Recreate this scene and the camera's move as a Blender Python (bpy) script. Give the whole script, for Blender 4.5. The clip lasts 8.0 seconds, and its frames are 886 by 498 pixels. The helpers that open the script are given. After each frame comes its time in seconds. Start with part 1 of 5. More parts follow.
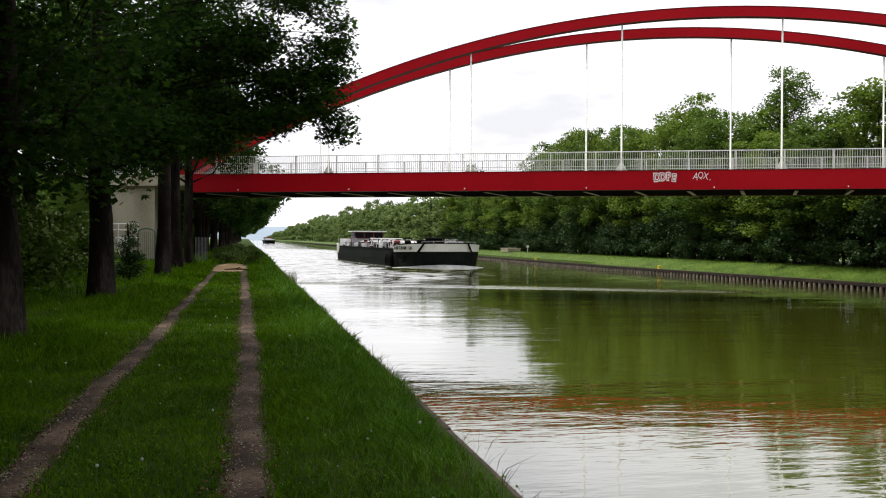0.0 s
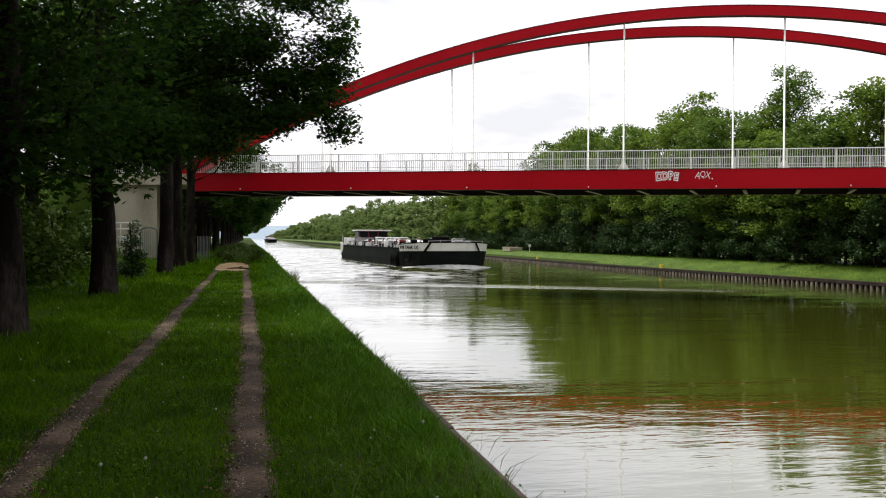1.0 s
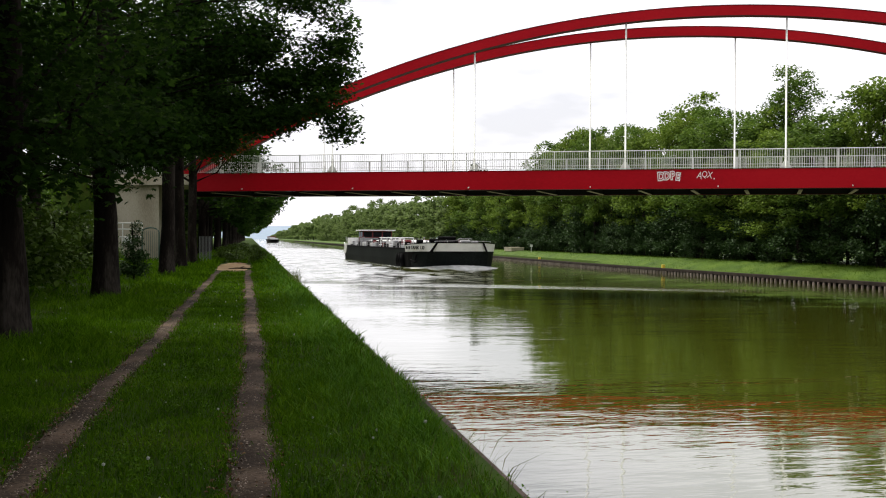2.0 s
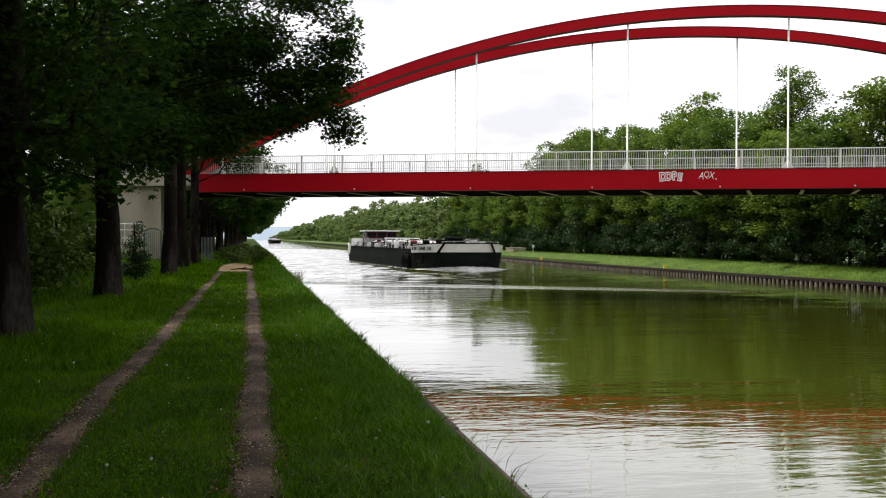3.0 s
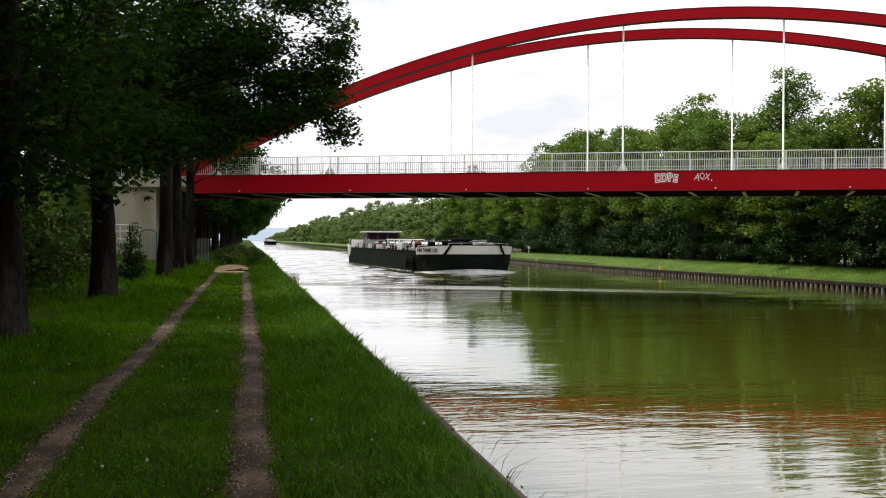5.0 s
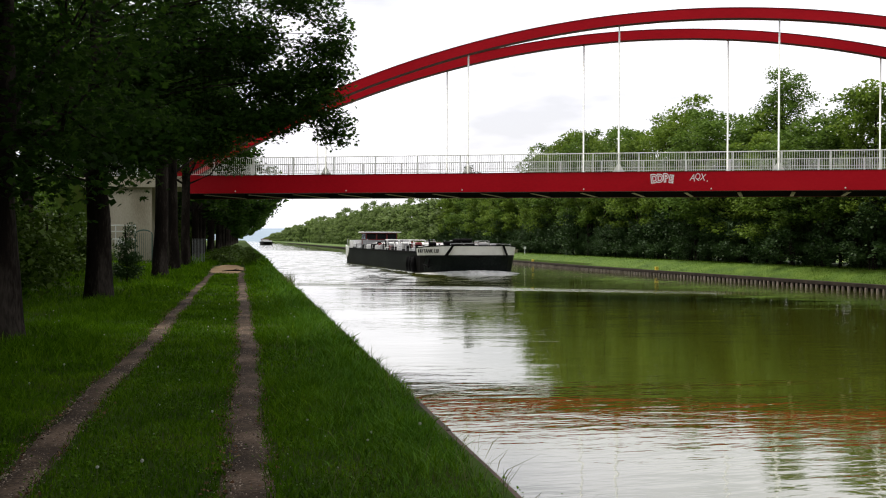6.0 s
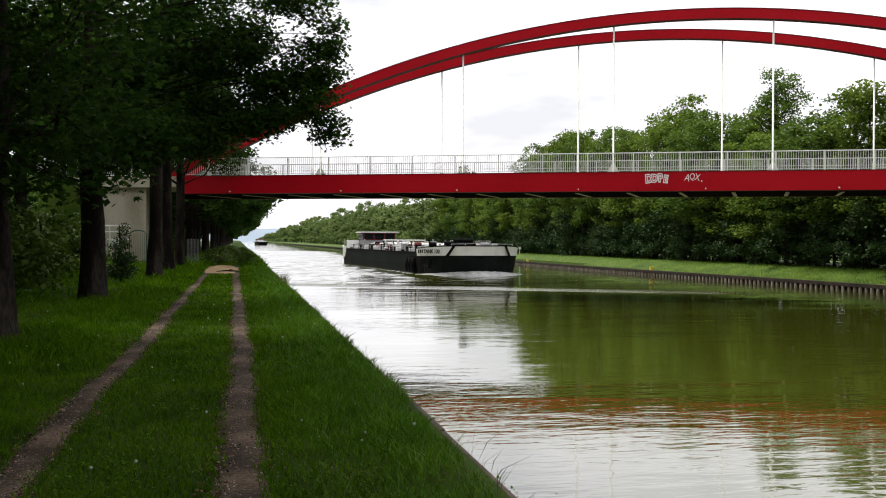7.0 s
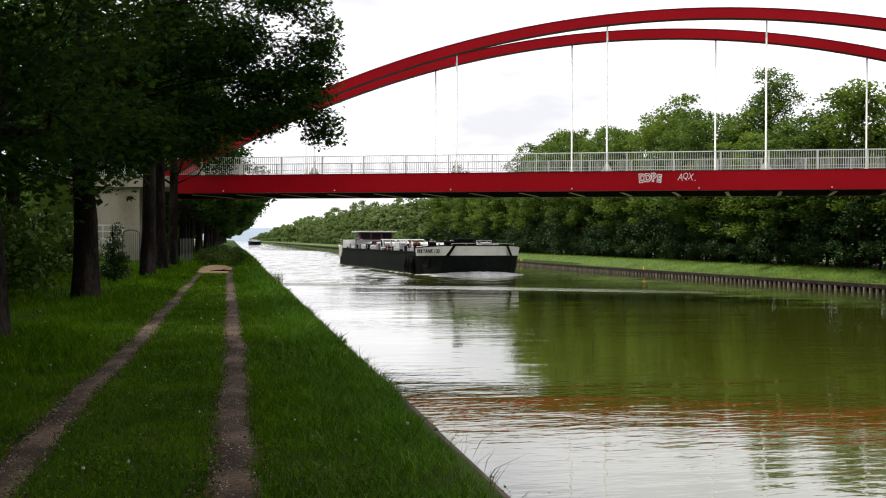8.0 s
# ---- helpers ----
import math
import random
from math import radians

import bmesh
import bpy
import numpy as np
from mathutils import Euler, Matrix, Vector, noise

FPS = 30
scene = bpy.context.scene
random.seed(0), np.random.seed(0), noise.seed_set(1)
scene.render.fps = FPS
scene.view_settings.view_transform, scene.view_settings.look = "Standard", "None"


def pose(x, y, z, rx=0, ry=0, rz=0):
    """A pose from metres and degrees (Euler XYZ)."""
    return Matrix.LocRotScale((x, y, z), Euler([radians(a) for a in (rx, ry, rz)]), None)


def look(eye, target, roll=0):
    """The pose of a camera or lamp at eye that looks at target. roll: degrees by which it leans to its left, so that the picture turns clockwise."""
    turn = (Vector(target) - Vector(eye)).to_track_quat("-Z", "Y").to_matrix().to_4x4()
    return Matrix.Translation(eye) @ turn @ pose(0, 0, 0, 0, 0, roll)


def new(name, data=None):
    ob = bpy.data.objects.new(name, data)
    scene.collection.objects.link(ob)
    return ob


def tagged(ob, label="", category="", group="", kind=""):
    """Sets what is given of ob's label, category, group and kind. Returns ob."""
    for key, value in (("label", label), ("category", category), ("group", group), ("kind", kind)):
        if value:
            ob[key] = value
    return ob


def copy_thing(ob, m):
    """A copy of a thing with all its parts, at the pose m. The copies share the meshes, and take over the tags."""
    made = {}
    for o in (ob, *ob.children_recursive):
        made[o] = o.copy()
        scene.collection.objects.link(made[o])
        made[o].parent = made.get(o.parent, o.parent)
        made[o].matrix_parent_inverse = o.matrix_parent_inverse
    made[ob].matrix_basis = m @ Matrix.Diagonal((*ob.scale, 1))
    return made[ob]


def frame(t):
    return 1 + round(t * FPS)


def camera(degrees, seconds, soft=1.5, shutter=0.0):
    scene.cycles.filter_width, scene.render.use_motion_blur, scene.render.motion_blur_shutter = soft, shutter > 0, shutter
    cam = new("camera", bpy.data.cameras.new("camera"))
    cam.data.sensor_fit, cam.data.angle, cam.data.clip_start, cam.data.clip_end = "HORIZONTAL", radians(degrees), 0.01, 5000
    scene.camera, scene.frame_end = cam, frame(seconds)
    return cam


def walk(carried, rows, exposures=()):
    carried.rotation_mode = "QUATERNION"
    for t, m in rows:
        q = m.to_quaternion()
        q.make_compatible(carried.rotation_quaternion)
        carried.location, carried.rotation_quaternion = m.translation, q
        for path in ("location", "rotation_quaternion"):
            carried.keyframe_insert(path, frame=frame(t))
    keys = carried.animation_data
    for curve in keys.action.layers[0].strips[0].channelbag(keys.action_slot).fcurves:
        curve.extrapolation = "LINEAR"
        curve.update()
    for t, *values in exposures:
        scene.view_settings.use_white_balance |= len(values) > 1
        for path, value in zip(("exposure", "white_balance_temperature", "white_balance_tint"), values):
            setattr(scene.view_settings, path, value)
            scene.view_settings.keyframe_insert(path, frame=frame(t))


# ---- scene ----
# The canal runs along +y; z = 0 is the towpath, the water lies at WATER.
WATER = -1.79
BANK_L, BANK_R = 1.73, 41.55
EYE = 1.696


def bank_r(y):
    """The far bank's wall: the canal widens a little towards the near end."""
    f = min(1.0, max(0.0, (y - 48.0) / 72.0))
    return 43.7 - 3.3 * f * f * (3 - 2 * f)


def aim(x, z, yaw, pitch, roll):
    """The camera's pose: yaw to the right of the canal's direction, pitch upwards, roll."""
    return pose(x, 0, EYE + z, 90 + pitch, 0, -yaw) @ pose(0, 0, 0, 0, 0, roll)


cam = camera(48.02, 8.0, soft=1.1)
walk(cam, [
    (0.0, aim(0.000, 0.000, 11.119, -0.570, 0.263)),
    (0.5, aim(-0.006, 0.001, 11.096, -0.619, 0.261)),
    (1.0, aim(-0.010, 0.001, 11.012, -0.627, 0.270)),
    (1.5, aim(-0.012, 0.001, 10.971, -0.627, 0.280)),
    (3.0, aim(-0.023, 0.000, 10.814, -0.590, 0.210)),
    (3.5, aim(-0.024, 0.001, 10.814, -0.563, 0.228)),
    (4.0, aim(-0.026, 0.002, 10.856, -0.546, 0.230)),
    (4.5, aim(-0.025, 0.000, 10.944, -0.529, 0.215)),
    (6.0, aim(-0.024, -0.001, 11.289, -0.489, 0.245)),
    (6.5, aim(-0.020, -0.001, 11.405, -0.475, 0.228)),
    (7.0, aim(-0.018, -0.002, 11.582, -0.481, 0.205)),
    (7.5, aim(-0.013, -0.002, 11.737, -0.497, 0.175)),
    (8.0, aim(-0.012, -0.002, 11.935, -0.509, 0.173)),
])

# ---- light: a bright, thinly clouded sky and a soft, wide sun ----
SUN_UP, SUN_TURN = 62, 328
world = bpy.data.worlds.new("sky")
scene.world = world
world.use_nodes = True
wn, wl = world.node_tree.nodes, world.node_tree.links
background = wn["Background"]
sky = wn.new("ShaderNodeTexSky")
sky.sky_type = "NISHITA"
sky.sun_disc = False
sky.sun_elevation, sky.sun_rotation = radians(SUN_UP), radians(SUN_TURN)
sky.dust_density = 3.0
dim = wn.new("ShaderNodeVectorMath")
dim.operation = "SCALE"
dim.inputs["Scale"].default_value = 0.07
wl.new(sky.outputs[0], dim.inputs[0])
cloud = wn.new("ShaderNodeTexNoise")
cloud.inputs["Scale"].default_value = 3.2
cloud.inputs["Detail"].default_value = 5.0
cloud.inputs["Roughness"].default_value = 0.55
streak = wn.new("ShaderNodeMapping")
streak.inputs["Scale"].default_value = (1, 1, 3.2)
around = wn.new("ShaderNodeTexCoord")
wl.new(around.outputs["Generated"], streak.inputs[0])
wl.new(streak.outputs[0], cloud.inputs["Vector"])
cover = wn.new("ShaderNodeMapRange")
cover.inputs["From Min"].default_value, cover.inputs["From Max"].default_value = 0.38, 0.53
cover.inputs["To Min"].default_value, cover.inputs["To Max"].default_value = 0.64, 0.98
wl.new(cloud.outputs["Fac"], cover.inputs["Value"])
# the cloud deck is brighter overhead than at the horizon, as under any overcast sky
place = wn.new("ShaderNodeTexCoord")
split = wn.new("ShaderNodeSeparateXYZ")
wl.new(place.outputs["Generated"], split.inputs[0])
rise = wn.new("ShaderNodeMapRange")
rise.inputs["To Min"].default_value, rise.inputs["To Max"].default_value = 1.25, 1.45
wl.new(split.outputs["Z"], rise.inputs["Value"])
white = wn.new("ShaderNodeVectorMath")
white.operation = "SCALE"
white.inputs[0].default_value = (1.0, 0.985, 1.03)
wl.new(rise.outputs[0], white.inputs["Scale"])
mixed = wn.new("ShaderNodeMix")
mixed.data_type = "RGBA"
wl.new(white.outputs[0], mixed.inputs["B"])
wl.new(cover.outputs[0], mixed.inputs["Factor"])
wl.new(dim.outputs[0], mixed.inputs["A"])
wl.new(mixed.outputs["Result"], background.inputs["Color"])
background.inputs["Strength"].default_value = 1.0
sun = new("sun", bpy.data.lights.new("sun", "SUN"))
sun.data.energy, sun.data.angle, sun.data.color = 3.8, radians(12), (1.0, 0.95, 0.86)
# the sun stands where the sky texture has it
_el, _az = radians(SUN_UP), radians(SUN_TURN)
sun.matrix_world = look((math.sin(_az) * math.cos(_el) * 50, math.cos(_az) * math.cos(_el) * 50, math.sin(_el) * 50), (0, 0, 0))
scene.view_settings.exposure = 0.0


# ---- materials ----
def material(name, colours, scale=4.0, fine=40.0, rough=0.7, metal=0.0, bump=0.2, depth=0.01, spread=0.0, translucent=0.0, island=False, stretch=(1, 1, 1), spec=0.2, gain=1.0):
    """A surface whose colour wanders between the given colours at two scales, with fine relief."""
    m = bpy.data.materials.new(name)
    m.use_nodes = True
    n, l = m.node_tree.nodes, m.node_tree.links
    b = n["Principled BSDF"]
    b.inputs["Roughness"].default_value = rough
    b.inputs["Metallic"].default_value = metal
    b.inputs["Specular IOR Level"].default_value = spec
    co = n.new("ShaderNodeTexCoord")
    mp = n.new("ShaderNodeMapping")
    mp.inputs["Scale"].default_value = stretch
    l.new(co.outputs["Object"], mp.inputs[0])
    big = n.new("ShaderNodeTexNoise")
    big.inputs["Scale"].default_value, big.inputs["Detail"].default_value = scale, 4
    small = n.new("ShaderNodeTexNoise")
    small.inputs["Scale"].default_value, small.inputs["Detail"].default_value = fine, 3
    l.new(mp.outputs[0], big.inputs["Vector"]), l.new(mp.outputs[0], small.inputs["Vector"])
    add = n.new("ShaderNodeMath")
    add.operation = "MULTIPLY_ADD"
    add.inputs[1].default_value = 0.45
    l.new(small.outputs["Fac"], add.inputs[0]), l.new(big.outputs["Fac"], add.inputs[2])
    last = add
    if island:
        geo = n.new("ShaderNodeNewGeometry")
        ad2 = n.new("ShaderNodeMath")
        ad2.operation = "MULTIPLY_ADD"
        ad2.inputs[1].default_value = spread
        l.new(geo.outputs["Random Per Island"], ad2.inputs[0]), l.new(add.outputs[0], ad2.inputs[2])
        last = ad2
    elif spread:
        inf = n.new("ShaderNodeObjectInfo")
        ad2 = n.new("ShaderNodeMath")
        ad2.operation = "MULTIPLY_ADD"
        ad2.inputs[1].default_value = spread
        l.new(inf.outputs["Random"], ad2.inputs[0]), l.new(add.outputs[0], ad2.inputs[2])
        last = ad2
    ramp = n.new("ShaderNodeValToRGB")
    lo, hi = 0.48 + 0.2 * spread, 0.95 + 0.8 * spread
    ramp.color_ramp.elements[0].position, ramp.color_ramp.elements[1].position = 0.0, 1.0
    mr = n.new("ShaderNodeMapRange")
    mr.inputs["From Min"].default_value, mr.inputs["From Max"].default_value = lo, hi
    l.new(last.outputs[0], mr.inputs["Value"]), l.new(mr.outputs[0], ramp.inputs[0])
    while len(ramp.color_ramp.elements) < len(colours):
        ramp.color_ramp.elements.new(0.5)
    for i, c in enumerate(colours):
        e = ramp.color_ramp.elements[i]
        e.position = i / max(1, len(colours) - 1)
        e.color = (*c, 1)
    l.new(ramp.outputs[0], b.inputs["Base Color"])
    if bump:
        bp = n.new("ShaderNodeBump")
        bp.inputs["Strength"].default_value, bp.inputs["Distance"].default_value = bump, depth
        l.new(add.outputs[0], bp.inputs["Height"]), l.new(bp.outputs[0], b.inputs["Normal"])
    if translucent:
        tr = n.new("ShaderNodeBsdfTranslucent")
        hs = n.new("ShaderNodeHueSaturation")
        hs.inputs["Value"].default_value = gain
        l.new(ramp.outputs[0], hs.inputs["Color"])
        l.new(hs.outputs[0], tr.inputs["Color"])
        ms = n.new("ShaderNodeMixShader")
        ms.inputs[0].default_value = translucent
        l.new(b.outputs[0], ms.inputs[1]), l.new(tr.outputs[0], ms.inputs[2])
        l.new(ms.outputs[0], n["Material Output"].inputs["Surface"])
    return m


def water_material():
    """Murky canal water: a mirror at low angles, ruffled unevenly by wind and an old wake."""
    m = bpy.data.materials.new("canal_water")
    m.use_nodes = True
    n, l = m.node_tree.nodes, m.node_tree.links
    b = n["Principled BSDF"]
    b.inputs["Base Color"].default_value = (0.066, 0.076, 0.008, 1)
    b.inputs["Roughness"].default_value = 0.03
    b.inputs["IOR"].default_value = 1.75
    co = n.new("ShaderNodeTexCoord")

    def waves(scale, sx, sy, detail):
        mp = n.new("ShaderNodeMapping")
        mp.inputs["Scale"].default_value = (sx, sy, 1)
        mp.inputs["Rotation"].default_value = (0, 0, radians(12))
        t = n.new("ShaderNodeTexNoise")
        t.inputs["Scale"].default_value, t.inputs["Detail"].default_value = scale, detail
        l.new(co.outputs["Object"], mp.inputs[0]), l.new(mp.outputs[0], t.inputs["Vector"])
        return t.outputs["Fac"]

    def maths(op, a, c):
        q = n.new("ShaderNodeMath")
        q.operation = op
        for i, v in enumerate((a, c)):
            if isinstance(v, (int, float)):
                q.inputs[i].default_value = v
            else:
                l.new(v, q.inputs[i])
        return q.outputs[0]

    ripple = waves(2.0, 0.55, 1.5, 3.0)
    swell = waves(0.28, 0.5, 1.4, 2.0)
    patch = n.new("ShaderNodeMapRange")
    patch.inputs["From Min"].default_value, patch.inputs["From Max"].default_value = 0.42, 0.62
    patch.inputs["To Min"].default_value, patch.inputs["To Max"].default_value = 0.25, 1.0
    l.new(waves(0.045, 1.0, 2.2, 2.0), patch.inputs["Value"])
    # the near side and the reach ahead of the barge are wind-ruffled; an old wake crosses under the bridge
    xyz = n.new("ShaderNodeSeparateXYZ")
    l.new(co.outputs["Object"], xyz.inputs[0])

    def ease(v, a, c, lo, hi):
        q = n.new("ShaderNodeMapRange")
        q.interpolation_type = "SMOOTHSTEP"
        q.inputs["From Min"].default_value, q.inputs["From Max"].default_value = a, c
        q.inputs["To Min"].default_value, q.inputs["To Max"].default_value = lo, hi
        l.new(v, q.inputs["Value"])
        return q.outputs[0]

    x, y = xyz.outputs["X"], xyz.outputs["Y"]
    reach = maths("MULTIPLY", ease(y, 70, 120, 0.0, 1.4), ease(x, 15, 30, 1.0, 0.15))
    line = maths("ADD", y, maths("MULTIPLY", x, 0.57))
    old_wake = maths("MULTIPLY", maths("MULTIPLY", ease(line, 77.5, 79.5, 0.0, 1.0), ease(line, 81.5, 83.5, 1.0, 0.0)), ease(x, 31, 34, 10.0, 0.0))
    shore = ease(x, 36, 41, 0.0, 1.6)
    amount = maths("ADD", maths("ADD", patch.outputs[0], shore), maths("ADD", reach, old_wake))
    l.new(maths("ADD", maths("ADD", maths("MULTIPLY", reach, 0.05), maths("MULTIPLY", old_wake, 0.02)), 0.03), b.inputs["Roughness"])
    height = maths("ADD", maths("MULTIPLY", ripple, maths("MULTIPLY", amount, RIPPLE)), maths("MULTIPLY", swell, SWELL))
    bp = n.new("ShaderNodeBump")
    bp.inputs["Strength"].default_value, bp.inputs["Distance"].default_value = 1.0, 1.0
    l.new(height, bp.inputs["Height"]), l.new(bp.outputs[0], b.inputs["Normal"])
    l.new(bp.outputs[0], b.inputs["Coat Normal"])
    b.inputs["Coat Weight"].default_value, b.inputs["Coat Roughness"].default_value, b.inputs["Coat IOR"].default_value = 0.7, 0.03, 1.6
    return m


RIPPLE, SWELL, WAVE_SLOPE = 0.0125, 0.028, 0.085
GRASS = material("grass_blade", [(0.025, 0.067, 0.0015), (0.062, 0.143, 0.003), (0.13, 0.235, 0.01)], 0.8, 5, 0.8, spread=0.5, island=True, bump=0, translucent=0.25, spec=0.01)
STALK = material("grass_stalk", [(0.06, 0.11, 0.02), (0.13, 0.16, 0.05), (0.2, 0.18, 0.09)], 0.6, 5, 0.7, spread=0.5, island=True, bump=0, translucent=0.2, spec=0.1)
WEED = material("weed_leaf", [(0.024, 0.066, 0.001), (0.05, 0.12, 0.003), (0.09, 0.17, 0.008)], 0.7, 4, 0.5, spread=0.5, island=True, bump=0, translucent=0.25, spec=0.04)
# the waterside verge's brighter light and sheen, put into a paler green
GRASS_LIT = material("lit_grass_blade", [(0.045, 0.12, 0.008), (0.085, 0.2, 0.016), (0.15, 0.29, 0.035)], 0.8, 5, 0.6, spread=0.5, island=True, bump=0, translucent=0.3, spec=0.12)
GRASS_R = material("sunny_grass", [(0.034, 0.072, 0.003), (0.064, 0.12, 0.005), (0.10, 0.16, 0.012)], 0.3, 3, 0.7, spread=0.4, island=True, bump=0, translucent=0.25, spec=0.1)
LITTER = material("brown_leaf_litter", [(0.05, 0.025, 0.012), (0.10, 0.05, 0.022), (0.2, 0.12, 0.06)], 2, 20, 0.9, spread=0.6, island=True, bump=0)
GRASS_FAR = material("far_grass", [(0.032, 0.07, 0.003), (0.06, 0.115, 0.005), (0.095, 0.155, 0.012)], 0.6, 6, 0.7, bump=0.5, depth=0.1, spec=0.2)
SOIL = material("turf_soil", [(0.016, 0.03, 0.002), (0.03, 0.06, 0.004), (0.04, 0.045, 0.008)], 0.8, 14, 0.95, bump=0.6, depth=0.03, spec=0.1)
GRAVEL = material("track_gravel", [(0.017, 0.011, 0.006), (0.05, 0.034, 0.021), (0.17, 0.12, 0.082)], 1.1, 30, 0.95, bump=0.8, depth=0.02, spec=0.2)
PEBBLE = material("loose_pebbles", [(0.025, 0.018, 0.013), (0.12, 0.09, 0.068), (0.42, 0.35, 0.28)], 3, 40, 0.9, spread=0.7, island=True, bump=0)
SAND = material("pale_sand", [(0.2, 0.13, 0.07), (0.36, 0.25, 0.14), (0.46, 0.34, 0.2)], 0.7, 20, 0.95, bump=0.4, depth=0.02, spec=0.1)
CONCRETE = material("weathered_concrete", [(0.27, 0.24, 0.165), (0.42, 0.38, 0.28), (0.52, 0.48, 0.37)], 0.5, 25, 0.9, bump=0.3, depth=0.008, stretch=(1, 1, 0.35))
COPING = material("bank_coping", [(0.045, 0.032, 0.025), (0.085, 0.062, 0.05), (0.14, 0.105, 0.09)], 0.9, 30, 0.9, bump=0.4)
RED = material("red_steel_paint", [(0.31, 0.003, 0.008), (0.39, 0.004, 0.011), (0.43, 0.008, 0.014)], 0.25, 9, 0.5, spec=0.08, bump=0.04, stretch=(0.5, 1, 1))
RED_EDGE = material("dark_red_steel", [(0.06, 0.006, 0.008), (0.1, 0.01, 0.012)], 0.6, 12, 0.5, bump=0.05)
GALV = material("pale_galvanised_steel", [(0.66, 0.67, 0.62), (0.77, 0.78, 0.73), (0.85, 0.85, 0.81)], 1.5, 30, 0.5, 0.1, bump=0.05)
ZINC = material("dull_zinc", [(0.14, 0.15, 0.15), (0.2, 0.21, 0.21), (0.26, 0.27, 0.27)], 1.5, 30, 0.6, 0.2, bump=0.05)
# near-black underside; also stands in for shade on the far girder's inner face
UNDER = material("dark_underside_and_shade", [(0.012, 0.011, 0.01), (0.025, 0.022, 0.02)], 0.4, 10, 0.8, bump=0.1)
WHITE = material("white_paint", [(0.66, 0.66, 0.64), (0.78, 0.78, 0.76), (0.82, 0.82, 0.8)], 0.8, 14, 0.45, bump=0.05)
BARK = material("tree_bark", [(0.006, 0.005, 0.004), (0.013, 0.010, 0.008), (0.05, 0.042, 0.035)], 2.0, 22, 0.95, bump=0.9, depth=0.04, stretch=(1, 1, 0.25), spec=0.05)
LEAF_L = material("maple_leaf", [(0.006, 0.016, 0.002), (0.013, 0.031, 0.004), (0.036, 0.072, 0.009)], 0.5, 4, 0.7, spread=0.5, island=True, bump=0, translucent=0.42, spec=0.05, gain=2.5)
LEAF_R = material("bank_tree_leaf", [(0.06, 0.105, 0.011), (0.12, 0.19, 0.022), (0.185, 0.255, 0.04)], 0.22, 2, 0.6, spread=0.5, island=True, bump=0, translucent=0.4, spec=0.12)
LEAF_M = material("mid_green_leaf", [(0.04, 0.078, 0.01), (0.082, 0.145, 0.02), (0.13, 0.2, 0.034)], 0.25, 2, 0.6, spread=0.5, island=True, bump=0, translucent=0.4, spec=0.12)
# distance haze is put into the far trees' leaf colour: paler and bluer
LEAF_HAZE = material("hazed_far_leaf", [(0.08, 0.125, 0.036), (0.135, 0.195, 0.055), (0.19, 0.25, 0.085)], 0.22, 2, 0.6, spread=0.5, island=True, bump=0, translucent=0.45, spec=0.15)
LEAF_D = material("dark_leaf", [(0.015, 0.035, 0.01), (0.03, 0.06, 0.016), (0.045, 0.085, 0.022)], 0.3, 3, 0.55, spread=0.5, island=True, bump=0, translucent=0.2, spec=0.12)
LEAF_B = material("bush_leaf", [(0.026, 0.05, 0.004), (0.05, 0.092, 0.008), (0.085, 0.14, 0.016)], 0.4, 3, 0.55, spread=0.5, island=True, bump=0, translucent=0.25, spec=0.12)
HULL = material("dark_green_black_hull", [(0.004, 0.006, 0.005), (0.008, 0.011, 0.010), (0.024, 0.028, 0.025)], 0.12, 4, 0.6, bump=0.05, spec=0.06)
BLACK = material("black_paint", [(0.003, 0.003, 0.003), (0.007, 0.007, 0.007)], 0.3, 8, 0.7, bump=0.05, spec=0.05)
DECK = material("grey_deck_paint", [(0.22, 0.22, 0.22), (0.34, 0.34, 0.34), (0.42, 0.42, 0.41)], 0.4, 9, 0.6, bump=0.05, spread=0.3)
CABIN = material("dark_red_cabin", [(0.13, 0.02, 0.02), (0.2, 0.035, 0.035)], 0.5, 9, 0.5, bump=0.05)
GLASS = material("dark_window_glass", [(0.01, 0.012, 0.014), (0.02, 0.022, 0.025)], 1, 5, 0.08, bump=0)
FOAM = material("white_water_foam", [(0.24, 0.25, 0.23), (0.46, 0.47, 0.45), (0.74, 0.74, 0.73)], 0.5, 4, 0.35, bump=0.3, depth=0.06, stretch=(1, 0.5, 1))
SKY_WASH = material("sky_tinted_wash", [(0.06, 0.07, 0.05), (0.2, 0.22, 0.2), (0.6, 0.62, 0.62)], 1.4, 6, 0.12, bump=0.6, depth=0.1, stretch=(1, 0.3, 1), spec=0.5)
RUST = material("tarry_timber", [(0.014, 0.01, 0.007), (0.026, 0.018, 0.013), (0.045, 0.033, 0.024)], 1.0, 18, 0.85, bump=0.4)
PILE = material("weathered_pile", [(0.16, 0.13, 0.11), (0.26, 0.22, 0.185), (0.36, 0.31, 0.27)], 1.2, 20, 0.85, bump=0.4, spread=0.5)
YELLOW = material("yellow_marker_paint", [(0.6, 0.45, 0.05), (0.7, 0.55, 0.08)], 2, 20, 0.5, bump=0.05)
FLOWER = material("pale_seed_head", [(0.32, 0.33, 0.28), (0.6, 0.6, 0.56)], 3, 30, 0.9, bump=0, translucent=0.3)
GREEN_STEEL = material("green_fence_steel", [(0.05, 0.1, 0.08), (0.08, 0.14, 0.11)], 2, 20, 0.5, bump=0.05)
HILL = material("hazy_far_hill", [(0.24, 0.3, 0.36), (0.3, 0.36, 0.42)], 0.004, 0.05, 1.0, bump=0, spec=0.0)
